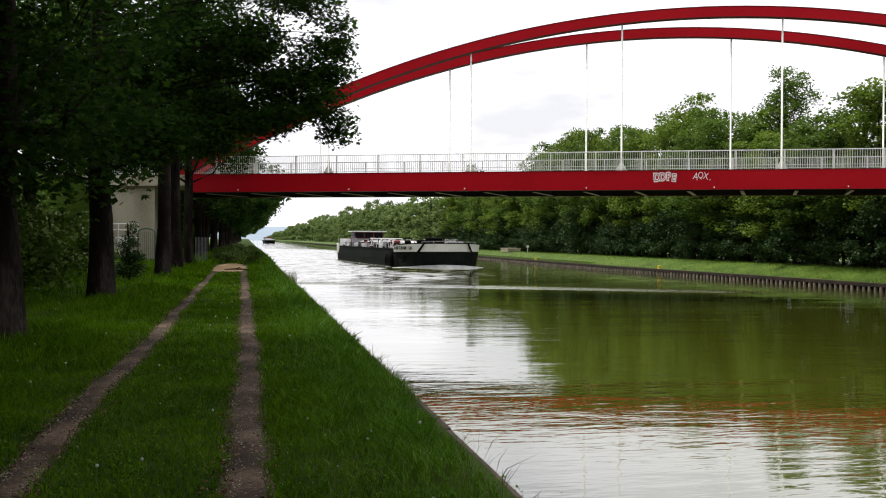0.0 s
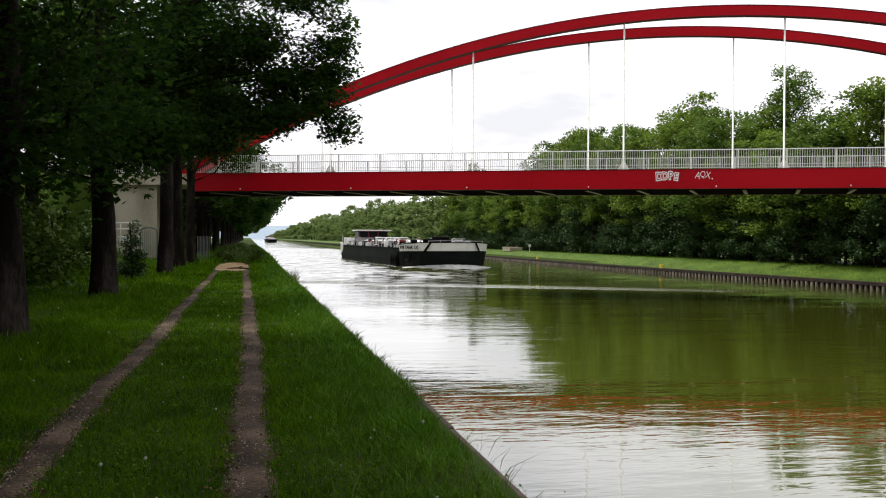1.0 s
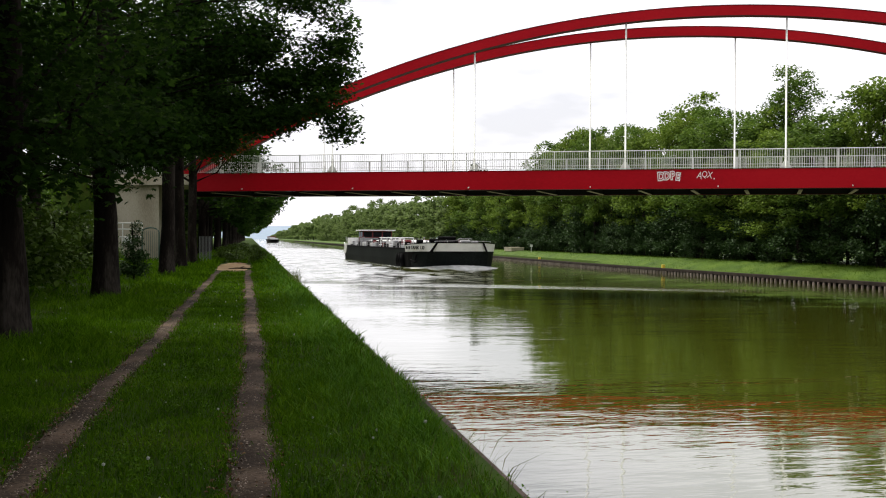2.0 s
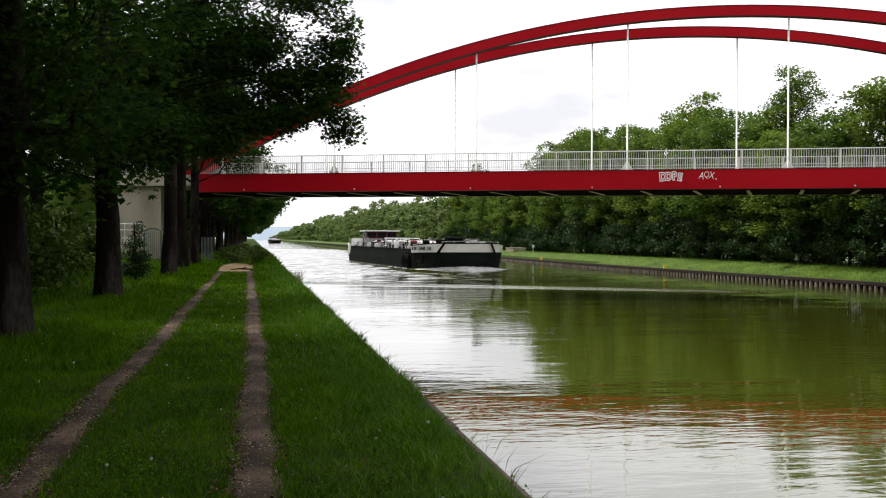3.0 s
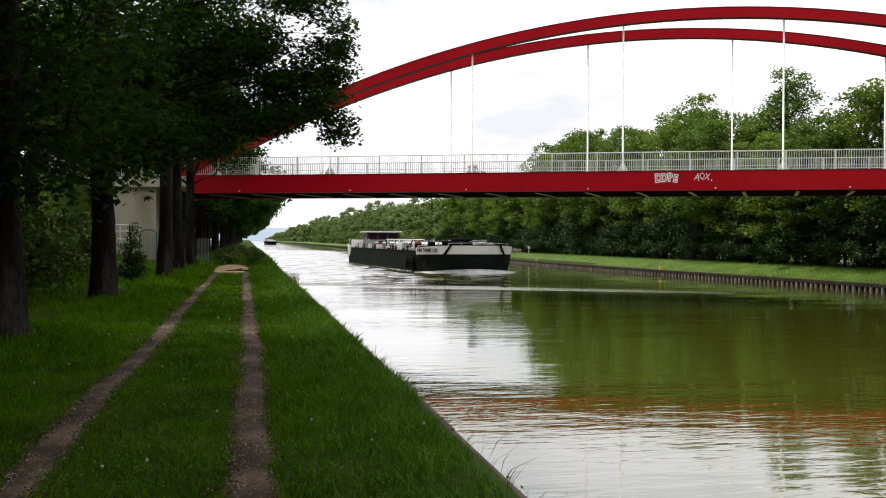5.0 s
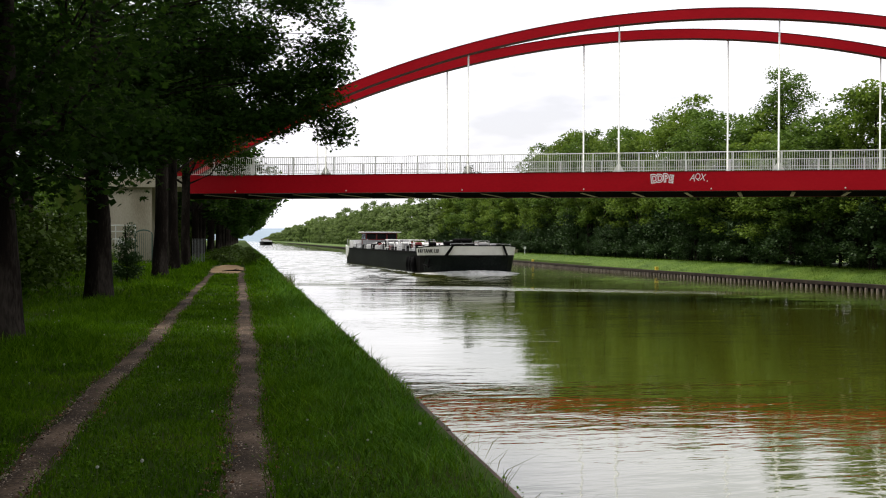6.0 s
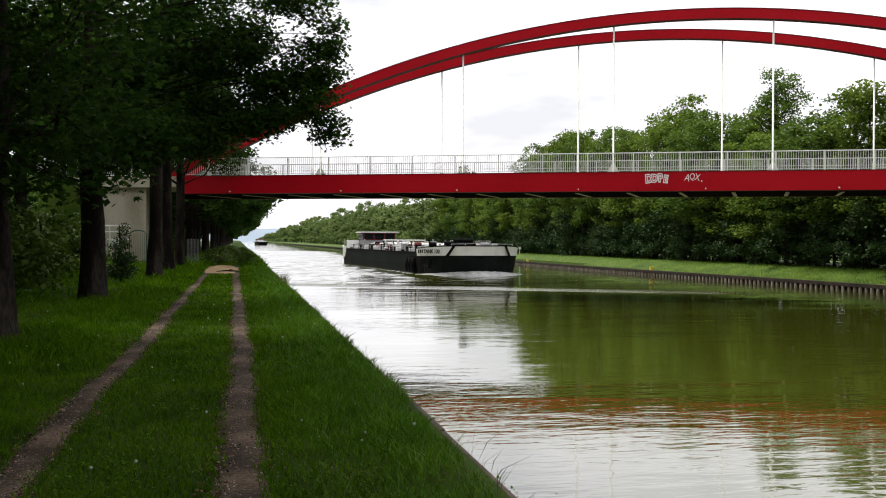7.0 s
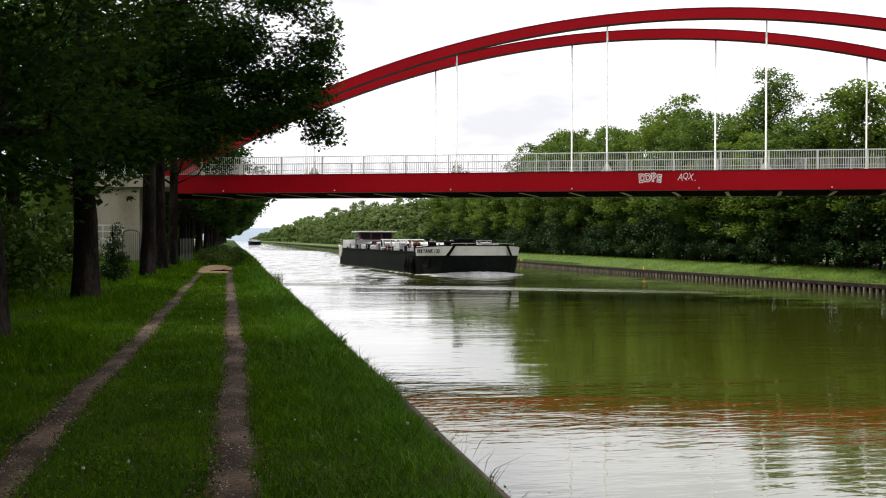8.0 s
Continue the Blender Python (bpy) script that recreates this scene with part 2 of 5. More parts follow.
WATER_MAT = water_material()


# ---- building helpers ----
def part(name, bm, mat, parent=None, label="", smooth=False):
    """Links a bmesh as one mesh object under a thing or a part."""
    me = bpy.data.meshes.new(name)
    bm.to_mesh(me)
    bm.free()
    me.materials.append(mat)
    if smooth:
        me.polygons.foreach_set("use_smooth", [True] * len(me.polygons))
    ob = new(name, me)
    ob.parent = parent
    if label:
        tagged(ob, label)
    return ob


def box(bm, c, s, turn=0.0, bevel=0.0):
    """A box of size s about c, turned about z by degrees."""
    m = Matrix.Translation(c) @ Matrix.Rotation(radians(turn), 4, "Z") @ Matrix.Diagonal((*s, 1))
    r = bmesh.ops.create_cube(bm, size=1, matrix=m)
    if bevel:
        es = list({e for v in r["verts"] for e in v.link_edges})
        bmesh.ops.bevel(bm, geom=es, offset=bevel, segments=2, affect="EDGES", profile=0.6)
    return bm


def tube(bm, pts, radii, sides=8, jitter=0.0, rng=None):
    """A tapered tube along points."""
    rings = []
    for i, p in enumerate(pts):
        a, b = Vector(pts[max(0, i - 1)]), Vector(pts[min(len(pts) - 1, i + 1)])
        d = (b - a).normalized() if (b - a).length > 1e-6 else Vector((0, 0, 1))
        u = d.orthogonal().normalized() if abs(d.z) < 0.95 else Vector((1, 0, 0)).cross(d).normalized()
        v = d.cross(u)
        ring = []
        for k in range(sides):
            an = 2 * math.pi * k / sides
            r = radii[i] * (1 + (rng.uniform(-jitter, jitter) if rng else 0))
            ring.append(bm.verts.new(Vector(p) + (u * math.cos(an) + v * math.sin(an)) * r))
        rings.append(ring)
    for r0, r1 in zip(rings, rings[1:]):
        for k in range(sides):
            bm.faces.new((r0[k], r0[(k + 1) % sides], r1[(k + 1) % sides], r1[k]))
    for ring in (rings[0], rings[-1]):
        try:
            bm.faces.new(ring)
        except ValueError:
            pass
    return bm


def soup(name, verts, quads, mat, parent=None, kind=""):
    """One mesh out of many loose quads (numpy arrays)."""
    me = bpy.data.meshes.new(name)
    me.vertices.add(len(verts))
    me.vertices.foreach_set("co", verts.astype(np.float32).ravel())
    k = quads.shape[1]
    me.loops.add(quads.size)
    me.loops.foreach_set("vertex_index", quads.astype(np.int32).ravel())
    me.polygons.add(len(quads))
    me.polygons.foreach_set("loop_start", np.arange(0, quads.size, k, dtype=np.int32))
    me.materials.append(mat)
    me.update(calc_edges=True)
    ob = new(name, me)
    ob.parent = parent
    if kind:
        tagged(ob, kind=kind)
    return ob


def leaf_mesh(name, pts, size, rng, mat, parent=None, up=0.6, lobed=False):
    """Small folded leaves, each a kite of four corners, scattered at pts."""
    n = len(pts)
    nor = rng.normal(size=(n, 3))
    nor[:, 2] = np.abs(nor[:, 2]) + up
    nor /= np.linalg.norm(nor, axis=1)[:, None]
    u = np.cross(nor, rng.normal(size=(n, 3)))
    u /= np.linalg.norm(u, axis=1)[:, None]
    v = np.cross(nor, u)
    s = (size * rng.uniform(0.6, 1.3, n))[:, None]
    base = pts - u * s * 0.5
    tip = pts + u * s * 0.5 - nor * s * 0.12
    left = pts + v * s * 0.42 + u * s * 0.06 + nor * s * 0.14
    right = pts - v * s * 0.42 + u * s * 0.06 + nor * s * 0.14
    if lobed:
        # a maple leaf: three lobes with notches between them
        rows = [base, pts - v * s * 0.5 - u * s * 0.12, pts - v * s * 0.2 + u * s * 0.05 + nor * s * 0.1, pts - v * s * 0.42 + u * s * 0.34 - nor * s * 0.05,
                pts - v * s * 0.1 + u * s * 0.22 + nor * s * 0.08, tip + u * s * 0.1, pts + v * s * 0.1 + u * s * 0.22 + nor * s * 0.08, pts + v * s * 0.42 + u * s * 0.34 - nor * s * 0.05,
                pts + v * s * 0.2 + u * s * 0.05 + nor * s * 0.1, pts + v * s * 0.5 - u * s * 0.12]
        return soup(name, np.stack(rows, 1).reshape(-1, 3), np.arange(10 * n).reshape(-1, 10), mat, parent)
    verts = np.stack([base, right, tip, left], 1).reshape(-1, 3)
    return soup(name, verts, np.arange(4 * n).reshape(-1, 4), mat, parent)


def lobe_points(lobes, n, rng, clump=0.5, per=28, shell=0.45):
    """Leaf places: clumps spread through ellipsoid lobes (x, y, z, rx, ry, rz), denser outwards."""
    lobes = np.array(lobes, float)
    w = lobes[:, 3] * lobes[:, 4] + lobes[:, 4] * lobes[:, 5]
    k = max(1, n // per)
    pick = rng.choice(len(lobes), k, p=w / w.sum())
    d = rng.normal(size=(k, 3))
    d /= np.linalg.norm(d, axis=1)[:, None]
    r = (shell + (1 - shell) * rng.uniform(0, 1, k)) ** 0.6
    c = lobes[pick, :3] + d * r[:, None] * lobes[pick, 3:]
    pts = np.repeat(c, per, 0) + np.clip(rng.normal(size=(k * per, 3)), -1.7, 1.7) * clump * np.array([1, 1, 0.6])
    return pts


def tree(name, lobes, leaves, leaf, trunk_r, fork, mat, seed, label, clump=0.5, bark=BARK, group="", shell=0.45, lean=(0, 0), per=28, twigs=4, up=0.6, lobed=False, rise=-0.25):
    """A tree at its own foot: tapered, flared trunk with limbs into every lobe, and a crown of loose leaves."""
    rng, ra = np.random.default_rng(seed), random.Random(seed)
    top = max(q[2] for q in lobes)
    base = tagged(new(name), label, "tree", group)
    bm = bmesh.new()
    zs = [-0.3, 0.0, 0.35, 1.0, 2.2, fork, (fork + top) / 2, top]
    rs = [1.45, 1.3, 1.1, 0.98, 0.9, 0.8, 0.45, 0.08]
    axis = [Vector((lean[0] * z / top + ra.uniform(-0.08, 0.08) * (z > 1), lean[1] * z / top + ra.uniform(-0.08, 0.08) * (z > 1), z)) for z in zs]
    tube(bm, axis, [trunk_r * r for r in rs], 14 if twigs > 1 or rise > 0 else 9, 0.07, ra)
    for q in dict.fromkeys(lobes):
        end = Vector(q[:3])
        z0 = min(max(fork - 0.4, end.z - (2.5 if rise < 0 else 0.4) - ra.uniform(0, 1.5)), top - 1)
        f = z0 / top
        start = Vector((lean[0] * f, lean[1] * f, z0))
        mid = start.lerp(end, 0.5) + Vector((ra.uniform(-0.4, 0.4), ra.uniform(-0.4, 0.4), rise))
        r0 = trunk_r * (0.27 if rise < 0 else 0.15)
        bend = mid.lerp(end, 0.55) + Vector((ra.uniform(-0.2, 0.2), ra.uniform(-0.3, 0.3), ra.uniform(-0.05, 0.3)))
        tube(bm, [start, mid, bend, end], [r0, r0 * 0.55, r0 * 0.3, r0 * 0.1], 6 if twigs > 1 else 4)
        for _ in range(twigs):
            e2 = end + Vector((ra.uniform(-1, 1) * q[3], ra.uniform(-1, 1) * q[4], ra.uniform(-0.8, 0.8) * q[5])) * 0.8
            tube(bm, [mid.lerp(end, 0.5), mid.lerp(e2, 0.7), e2], [r0 * 0.3, r0 * 0.18, 0.012], 4)
    part("trunk", bm, bark, base, smooth=True)
    leaf_mesh("crown", lobe_points(lobes, leaves, rng, clump, per, shell), leaf, rng, mat, base, up, lobed)
    return base


def crown(rx, ry, z0, z1, count, seed, fill=0.5):
    """Lobes that make up an uneven crown between the heights z0 and z1."""
    ra = random.Random(seed)
    out = []
    for i in range(count):
        f = (i + 0.5) / count
        z = z0 + (z1 - z0) * f
        w = math.sin(math.pi * min(1, 0.22 + 0.75 * f)) ** 0.7
        an = i * 2.4 + ra.uniform(-0.5, 0.5)
        d = w * ra.uniform(0.45, 0.72)
        s = ra.uniform(0.75, 1.2) * fill
        out.append((math.cos(an) * rx * d, math.sin(an) * ry * d, z, rx * s * 0.8, ry * s * 0.8, (z1 - z0) * 0.16 * ra.uniform(0.8, 1.2)))
    return out


def canopy(r, z0, z1, count, seed):
    """Lobes of a leafy crown that reaches down to z0: many small flat sprays, widest at mid height."""
    ra = random.Random(seed)
    out = []
    for i in range(count):
        f = (i + 0.5) / count
        w = (0.72 + 0.28 * math.sin(math.pi * min(1, f * 1.3))) * (1 if f < 0.7 else math.sqrt(max(0.08, 1 - ((f - 0.7) / 0.32) ** 2)))
        an = i * 2.4 + ra.uniform(-0.6, 0.6)
        d = r * w * ra.uniform(0.35, 0.8)
        s = r * ra.uniform(0.28, 0.46)
        out.append((math.cos(an) * d, math.sin(an) * d, z0 + (z1 - z0) * f + ra.uniform(-0.5, 0.5), s, s, s * ra.uniform(0.5, 0.85)))
    return out


# ---- ground and water ----
PHI = -0.393
BRIDGE_X, BRIDGE_Y = 5.03, 63.9
STATION, DECK_Z, SOFFIT_Z = 9.24, 5.865, 4.595
SKEW = (-2.43, 5.85)
TRACKS = ((-1.6, 0.17), (0.01, 0.17))


def smooth(a, b, v):
    f = min(1.0, max(0.0, (v - a) / (b - a)))
    return f * f * (3 - 2 * f)


def track_x(cx, y):
    """The wheel tracks wander a little; the canal-side one bears inland towards the bridge."""
    f = np.clip((y - 16.0) / 32.0, 0, 1)
    bend = np.where(np.asarray(cx) > -0.5, -0.17 * f * f * (3 - 2 * f), 0.06 * np.exp(-((y - 21.0) / 9.0) ** 2))
    return cx + bend + 0.02 * np.sin(y * 0.55 + cx) + 0.015 * np.sin(y * 1.7 + 2 * cx)


def height(x, y):
    """The ground: flat towpath, a ramp up to the bridge on either side, the far bank's slope."""
    s = (x - BRIDGE_X) * math.cos(PHI) + (y - BRIDGE_Y) * math.sin(PHI)
    d = -(x - BRIDGE_X) * math.sin(PHI) + (y - BRIDGE_Y) * math.cos(PHI)
    side = max(-d - 0.6, d - 6.6, 0.0)
    if x < 10:
        z = 0.06 * noise.noise((x * 0.5, y * 0.35, 0.0))
        z += 0.25 * smooth(-5, -9, x)
        ramp = max(0.0, 5.7 - side / 1.5) * smooth(-15.0, -17.5, s)
        return z + ramp
    z = -1.27 + 0.9 * smooth(bank_r(y) + 0.3, bank_r(y) + 4.0, x) + 0.05 * noise.noise((x * 0.5, y * 0.3, 3.0))
    return z + max(0.0, 6.0 - side / 1.5) * smooth(57, 61, s)


def ground():
    xs = [-1600, -500, -150, -60, -35] + [-26 + 1.5 * i for i in range(12)] + [-8 + 0.16 * i for i in range(60)] + [1.6, BANK_L]
    xs += [BANK_L + 0.12, BANK_L + 0.7, 8, 22, 36, BANK_R - 0.02, BANK_R + 0.3, 42.3, 43, 44, 45.5, 48, 54, 60, 66, 75, 110, 300, 1600]
    ys = [-300, -80, -45, -35] + [-30 + 1.0 * i for i in range(20)] + [-10 + 0.7 * i for i in range(160)] + [104 + 6 * i for i in range(30)] + [300, 400, 600, 900, 1500, 3200]
    bm = bmesh.new()
    grid = []
    for y in ys:
        row = []
        shift = bank_r(y) - BANK_R
        for x in xs:
            if 30 < x < 48:
                x += shift * (1 - smooth(43, 48, x))
            if x <= BANK_L + 0.01:
                z = height(x, y)
            elif x < BANK_L + 0.2:
                z = -0.25
            elif x < BANK_L + 1:
                z = WATER - 0.6
            elif x < bank_r(y):
                z = WATER - 2.5
            else:
                z = height(x, y)
            row.append(bm.verts.new((x, y, z)))
        grid.append(row)
    for a, b in zip(grid, grid[1:]):
        for i in range(len(xs) - 1):
            bm.faces.new((a[i], a[i + 1], b[i + 1], b[i]))
    ob = part("ground", bm, SOIL, smooth=True)
    ob.data.materials.append(GRASS_FAR)
    for f in ob.data.polygons:
        c = f.center
        if c.x > BANK_R or c.x < -27:
            f.material_index = 1
    return tagged(ob, "dark grassy turf of the canal banks", "ground", kind="structure")


def strip(name, cx, half, y0, y1, step, lift, mat, label, seed, ragged=0.3, patch=False):
    """A ragged strip of bare ground that lies on the turf."""
    ra = random.Random(seed)
    bm = bmesh.new()
    rows = []
    y = y0
    while y <= y1:
        f = (y - y0) / (y1 - y0)
        oval = max(0.1, math.sin(math.pi * f)) ** 0.35 if patch else 1.0
        a = half * oval * (1 + ragged * (1.5 * noise.noise((cx, y * 0.7, seed)) + 0.5 * noise.noise((cx, y * 2.1, seed))))
        b = half * oval * (1 + ragged * (1.5 * noise.noise((cx + 9, y * 0.7, seed)) + 0.5 * noise.noise((cx + 9, y * 2.1, seed))))
        x = float(track_x(cx, y))
        ps = [x - a, x - a * 0.55, x, x + b * 0.55, x + b]
        rows.append([bm.verts.new((px, y, height(px, y) + lift * h)) for px, h in zip(ps, (-0.5, 0.7, 1, 0.7, -0.5))])
        y += step
    for r, q in zip(rows, rows[1:]):
        for i in range(4):
            bm.faces.new((r[i], r[i + 1], q[i + 1], q[i]))
    return tagged(part(name, bm, mat, smooth=True), label, "track", kind="structure")


def water():
    """The canal's surface: flat near by, with real wind waves on the reach beyond the bridge."""
    rng = np.random.default_rng(41)
    ys = np.concatenate([[-300, -60, 0, 20, 40, 50], np.arange(60, 330, 0.36), [340, 400, 600, 1200, 3000]])
    right = np.array([bank_r(v) + 0.2 for v in ys])
    f = np.linspace(0, 1, 92)
    x = (BANK_L + 0.1) + f[None, :] * (right - BANK_L - 0.1)[:, None]
    y = np.repeat(ys[:, None], len(f), 1)

    def fade(v, lo, hi):
        q = np.clip((v - lo) / (hi - lo), 0, 1)
        return q * q * (3 - 2 * q)

    z = np.zeros_like(x)
    count = 18
    for _ in range(count):
        long = rng.uniform(1.3, 3.2)
        turn = rng.normal() * 0.6
        k = 2 * math.pi / long
        z += WAVE_SLOPE * math.sqrt(2 / count) / k * np.sin(k * (x * math.sin(turn) + y * math.cos(turn)) + rng.uniform(0, 6.283))
    z *= fade(y, 68, 112) * (1 - fade(y, 300, 328)) * (1 - 0.9 * fade(x, 18, 30))
    v = np.stack([x, y, z + WATER], 2).reshape(-1, 3)
    w = len(f)
    i = (np.arange(len(ys) - 1)[:, None] * w + np.arange(w - 1)[None, :]).ravel()
    ob = soup("water", v, np.stack([i, i + 1, i + w + 1, i + w], 1), WATER_MAT)
    ob.data.polygons.foreach_set("use_smooth", [True] * len(ob.data.polygons))
    return tagged(ob, "murky green canal water with wind ripples", "water", kind="structure")


def coping():
    """The edge of the near bank: a low capping of old concrete, in pieces."""
    base = tagged(new("bank_edge"), "old pinkish concrete edging along the towpath bank", "edging", kind="structure")
    bm = bmesh.new()
    box(bm, (0, 0, 0), (0.16, 2.96, 0.5), bevel=0.02)
    first = part("slab", bm, COPING, base)
    first.location = (BANK_L + 0.05, -4.5, -0.31)
    ra = random.Random(5)
    for i in range(1, 60):
        ob = new("slab", first.data)
        ob.parent = base
        ob.location = (BANK_L + 0.05 + ra.uniform(-0.006, 0.006), -4.5 + 3 * i, -0.31 + ra.uniform(-0.008, 0.008))


ground()
water()
coping()
strip("track_left", TRACKS[0][0], 0.19, -24, 52, 0.2, 0.03, GRAVEL, "narrow gravel wheel track worn into the grass", 1, 0.36)
strip("track_right", TRACKS[1][0], 0.215, -24, 52, 0.2, 0.03, GRAVEL, "narrow gravel wheel track worn into the grass", 2, 0.36)
strip("sand_crossing", -0.98, 1.15, 49.5, 67, 0.4, 0.03, SAND, "pale sandy patch where the tracks meet before the bridge", 3, patch=True)


# ---- the bridge ----
def prism(bm, outline, depth_dir):
    """A closed outline of points pushed along a direction."""
    a = [bm.verts.new(p) for p in outline]
    b = [bm.verts.new(Vector(p) + Vector(depth_dir)) for p in outline]
    n = len(a)
    bm.faces.new(a[::-1])
    bm.faces.new(b)
    for i in range(n):
        bm.faces.new((a[i], a[(i + 1) % n], b[(i + 1) % n], b[i]))
    return bm


def arch_z(s):
    return 15.52 - 0.0083 * (s - 23.2) ** 2


def words(text, size, mat, parent, name, m, thick=0.004, offset=0.0, shear=0.0):
    """Lettering as a thin mesh."""
    cu = bpy.data.curves.new(name, "FONT")
    cu.body, cu.size, cu.extrude, cu.offset, cu.shear = text, size, thick, offset, shear
    cu.align_x, cu.align_y = "CENTER", "CENTER"
    tmp = new("lettering", cu)
    bpy.context.view_layer.update()
    me = bpy.data.meshes.new_from_object(tmp.evaluated_get(bpy.context.evaluated_depsgraph_get()))
    bpy.data.objects.remove(tmp)
    bpy.data.curves.remove(cu)
    me.materials.clear()
    me.materials.append(mat)
    ob = new(name, me)
    ob.parent, ob.matrix_basis = parent, m
    return ob


def bridge():
    base = tagged(new("arch_bridge"), "red steel tied-arch bridge with pale railings over the canal", "bridge")
    base.matrix_world = pose(BRIDGE_X, BRIDGE_Y, 0, 0, 0, math.degrees(PHI))
    s0, s1 = -9.6, 57.0
    for side in (0, 1):
        ox, oy = (SKEW[0] * side, SKEW[1] * side)
        bm = bmesh.new()
        c, ln = (s0 + s1) / 2 + ox, s1 - s0
        foot = SOFFIT_Z + 0.12 * (1 - side)
        box(bm, (c, oy + (0.15 if side == 0 else -0.15), (DECK_Z + foot) / 2), (ln, 0.3, DECK_Z - foot), bevel=0.01)
        girder = part("girder", bm, RED, base, "red painted box girder")
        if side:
            # a thin near-black sheet paints under-deck shade onto the girder's inner face
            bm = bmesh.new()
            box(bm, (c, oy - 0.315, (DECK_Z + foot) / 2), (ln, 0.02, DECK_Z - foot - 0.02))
            part("inner_web_shade", bm, UNDER, girder, "inner web face with under-deck shade painted on")
        for z, h in ((foot - 0.008, 0.016), (DECK_Z + 0.012, 0.024)):
            bm = bmesh.new()
            box(bm, (c, oy + (0.14 if side == 0 else -0.14), z), (ln, 0.36, h), bevel=0.004)
            part("flange", bm, RED_EDGE, girder)
        # drain spouts
        for k in range(9):
            s = s0 + 3.5 + k * 7.5
            bm = bmesh.new()
            tube(bm, [(s + ox, oy - 0.07 if side == 0 else oy + 0.07, foot + 0.12), (s + ox, oy + 0.01, foot + 0.14)], [0.045, 0.045], 8)
            part("drain", bm, GALV, girder)
        # the arch: a shallow box rib
        bm = bmesh.new()
        n = 56
        ring = []
        for i in range(n + 1):
            s = -11.2 + (57.6 + 11.2) * i / n
            slope = -2 * 0.0083 * (s - 23.2)
            nx, nz = -slope / math.hypot(1, slope), 1 / math.hypot(1, slope)
            zt = arch_z(s)
            t = 0.62
            y0, y1 = oy - 0.22 + (0.15 if side == 0 else -0.15), oy + 0.22 + (0.15 if side == 0 else -0.15)
            ring.append([bm.verts.new(p) for p in ((s + ox, y0, zt), (s + ox, y1, zt), (s + ox - nx * t, y1, zt - nz * t), (s + ox - nx * t, y0, zt - nz * t))])
        for r, q in zip(ring, ring[1:]):
            for k in range(4):
                bm.faces.new((r[k], q[k], q[(k + 1) % 4], r[(k + 1) % 4]))
        bm.faces.new(ring[0]), bm.faces.new(ring[-1][::-1])
        arch = part("arch", bm, RED, base, "curved red steel box arch")
        for drop, th in ((0.0, 0.03), (0.62, 0.03)):
            bm = bmesh.new()
            ring = []
            for i in range(n + 1):
                s = -11.2 + 68.8 * i / n
                slope = -2 * 0.0083 * (s - 23.2)
                nx, nz = -slope / math.hypot(1, slope), 1 / math.hypot(1, slope)
                y0, y1 = oy - 0.26 + (0.15 if side == 0 else -0.15), oy + 0.26 + (0.15 if side == 0 else -0.15)
                a, b = drop - th / 2, drop + th / 2
                zt = arch_z(s)
                ring.append([bm.verts.new(p) for p in ((s + ox - nx * a, y0, zt - nz * a), (s + ox - nx * a, y1, zt - nz * a), (s + ox - nx * b, y1, zt - nz * b), (s + ox - nx * b, y0, zt - nz * b))])
            for r, q in zip(ring, ring[1:]):
                for k in range(4):
                    bm.faces.new((r[k], q[k], q[(k + 1) % 4], r[(k + 1) % 4]))
            part("edge_plate", bm, RED_EDGE, arch)
        # hangers with gusset plates at their feet
        for i in range(-1, 7):
            s = i * STATION
            zt = arch_z(s) - 0.62
            if zt < DECK_Z + 0.8 or s > 55:
                continue
            yy = oy + (0.12 if side == 0 else -0.12)
            bm = bmesh.new()
            tube(bm, [(s + ox, yy, DECK_Z), (s + ox, yy, zt + 0.1)], [0.052, 0.052], 8)
            hanger = part("hanger", bm, GALV, base, "slim pale steel hanger rod", smooth=True)
            bm = bmesh.new()
            prism(bm, [(s + ox - 0.36, yy - 0.02, DECK_Z + 0.02), (s + ox + 0.36, yy - 0.02, DECK_Z + 0.02), (s + ox + 0.3, yy - 0.02, DECK_Z + 0.12), (s + ox + 0.07, yy - 0.02, DECK_Z + 0.5), (s + ox + 0.06, yy - 0.02, DECK_Z + 0.85), (s + ox - 0.06, yy - 0.02, DECK_Z + 0.85), (s + ox - 0.07, yy - 0.02, DECK_Z + 0.5), (s + ox - 0.3, yy - 0.02, DECK_Z + 0.12)], (0, 0.04, 0))
            part("gusset_plate", bm, GALV, hanger)
        # railing
        bm = bmesh.new()
        y = oy + (0.05 if side == 0 else -0.05)
        r0, r1 = -24.0, 57.0
        tube(bm, [(r0 + ox, y, DECK_Z + 1.15), (r1 + ox, y, DECK_Z + 1.15)], [0.028, 0.028], 8)
        railing = part("railing", bm, GALV, base, "pale galvanised steel railing with upright bars")
        bm = bmesh.new()
        box(bm, ((r0 + r1) / 2 + ox, y, DECK_Z + 0.1), (r1 - r0, 0.04, 0.03))
        part("bottom_rail", bm, GALV, railing)
        first = None
        s = r0
        while s < r1:
            if first is None:
                bm = bmesh.new()
                box(bm, (0, 0, 0.56), (0.075, 0.06, 1.16), bevel=0.008)
                first = part("post", bm, GALV, railing)
                ob = first
            else:
                ob = new("post", first.data)
                ob.parent = railing
            ob.location = (s + ox, y, DECK_Z)
            s += 2.73
        bm = bmesh.new()
        box(bm, ((r0 + r1) / 2 + ox, y, DECK_Z + 0.7), (r1 - r0, 0.035, 0.03))
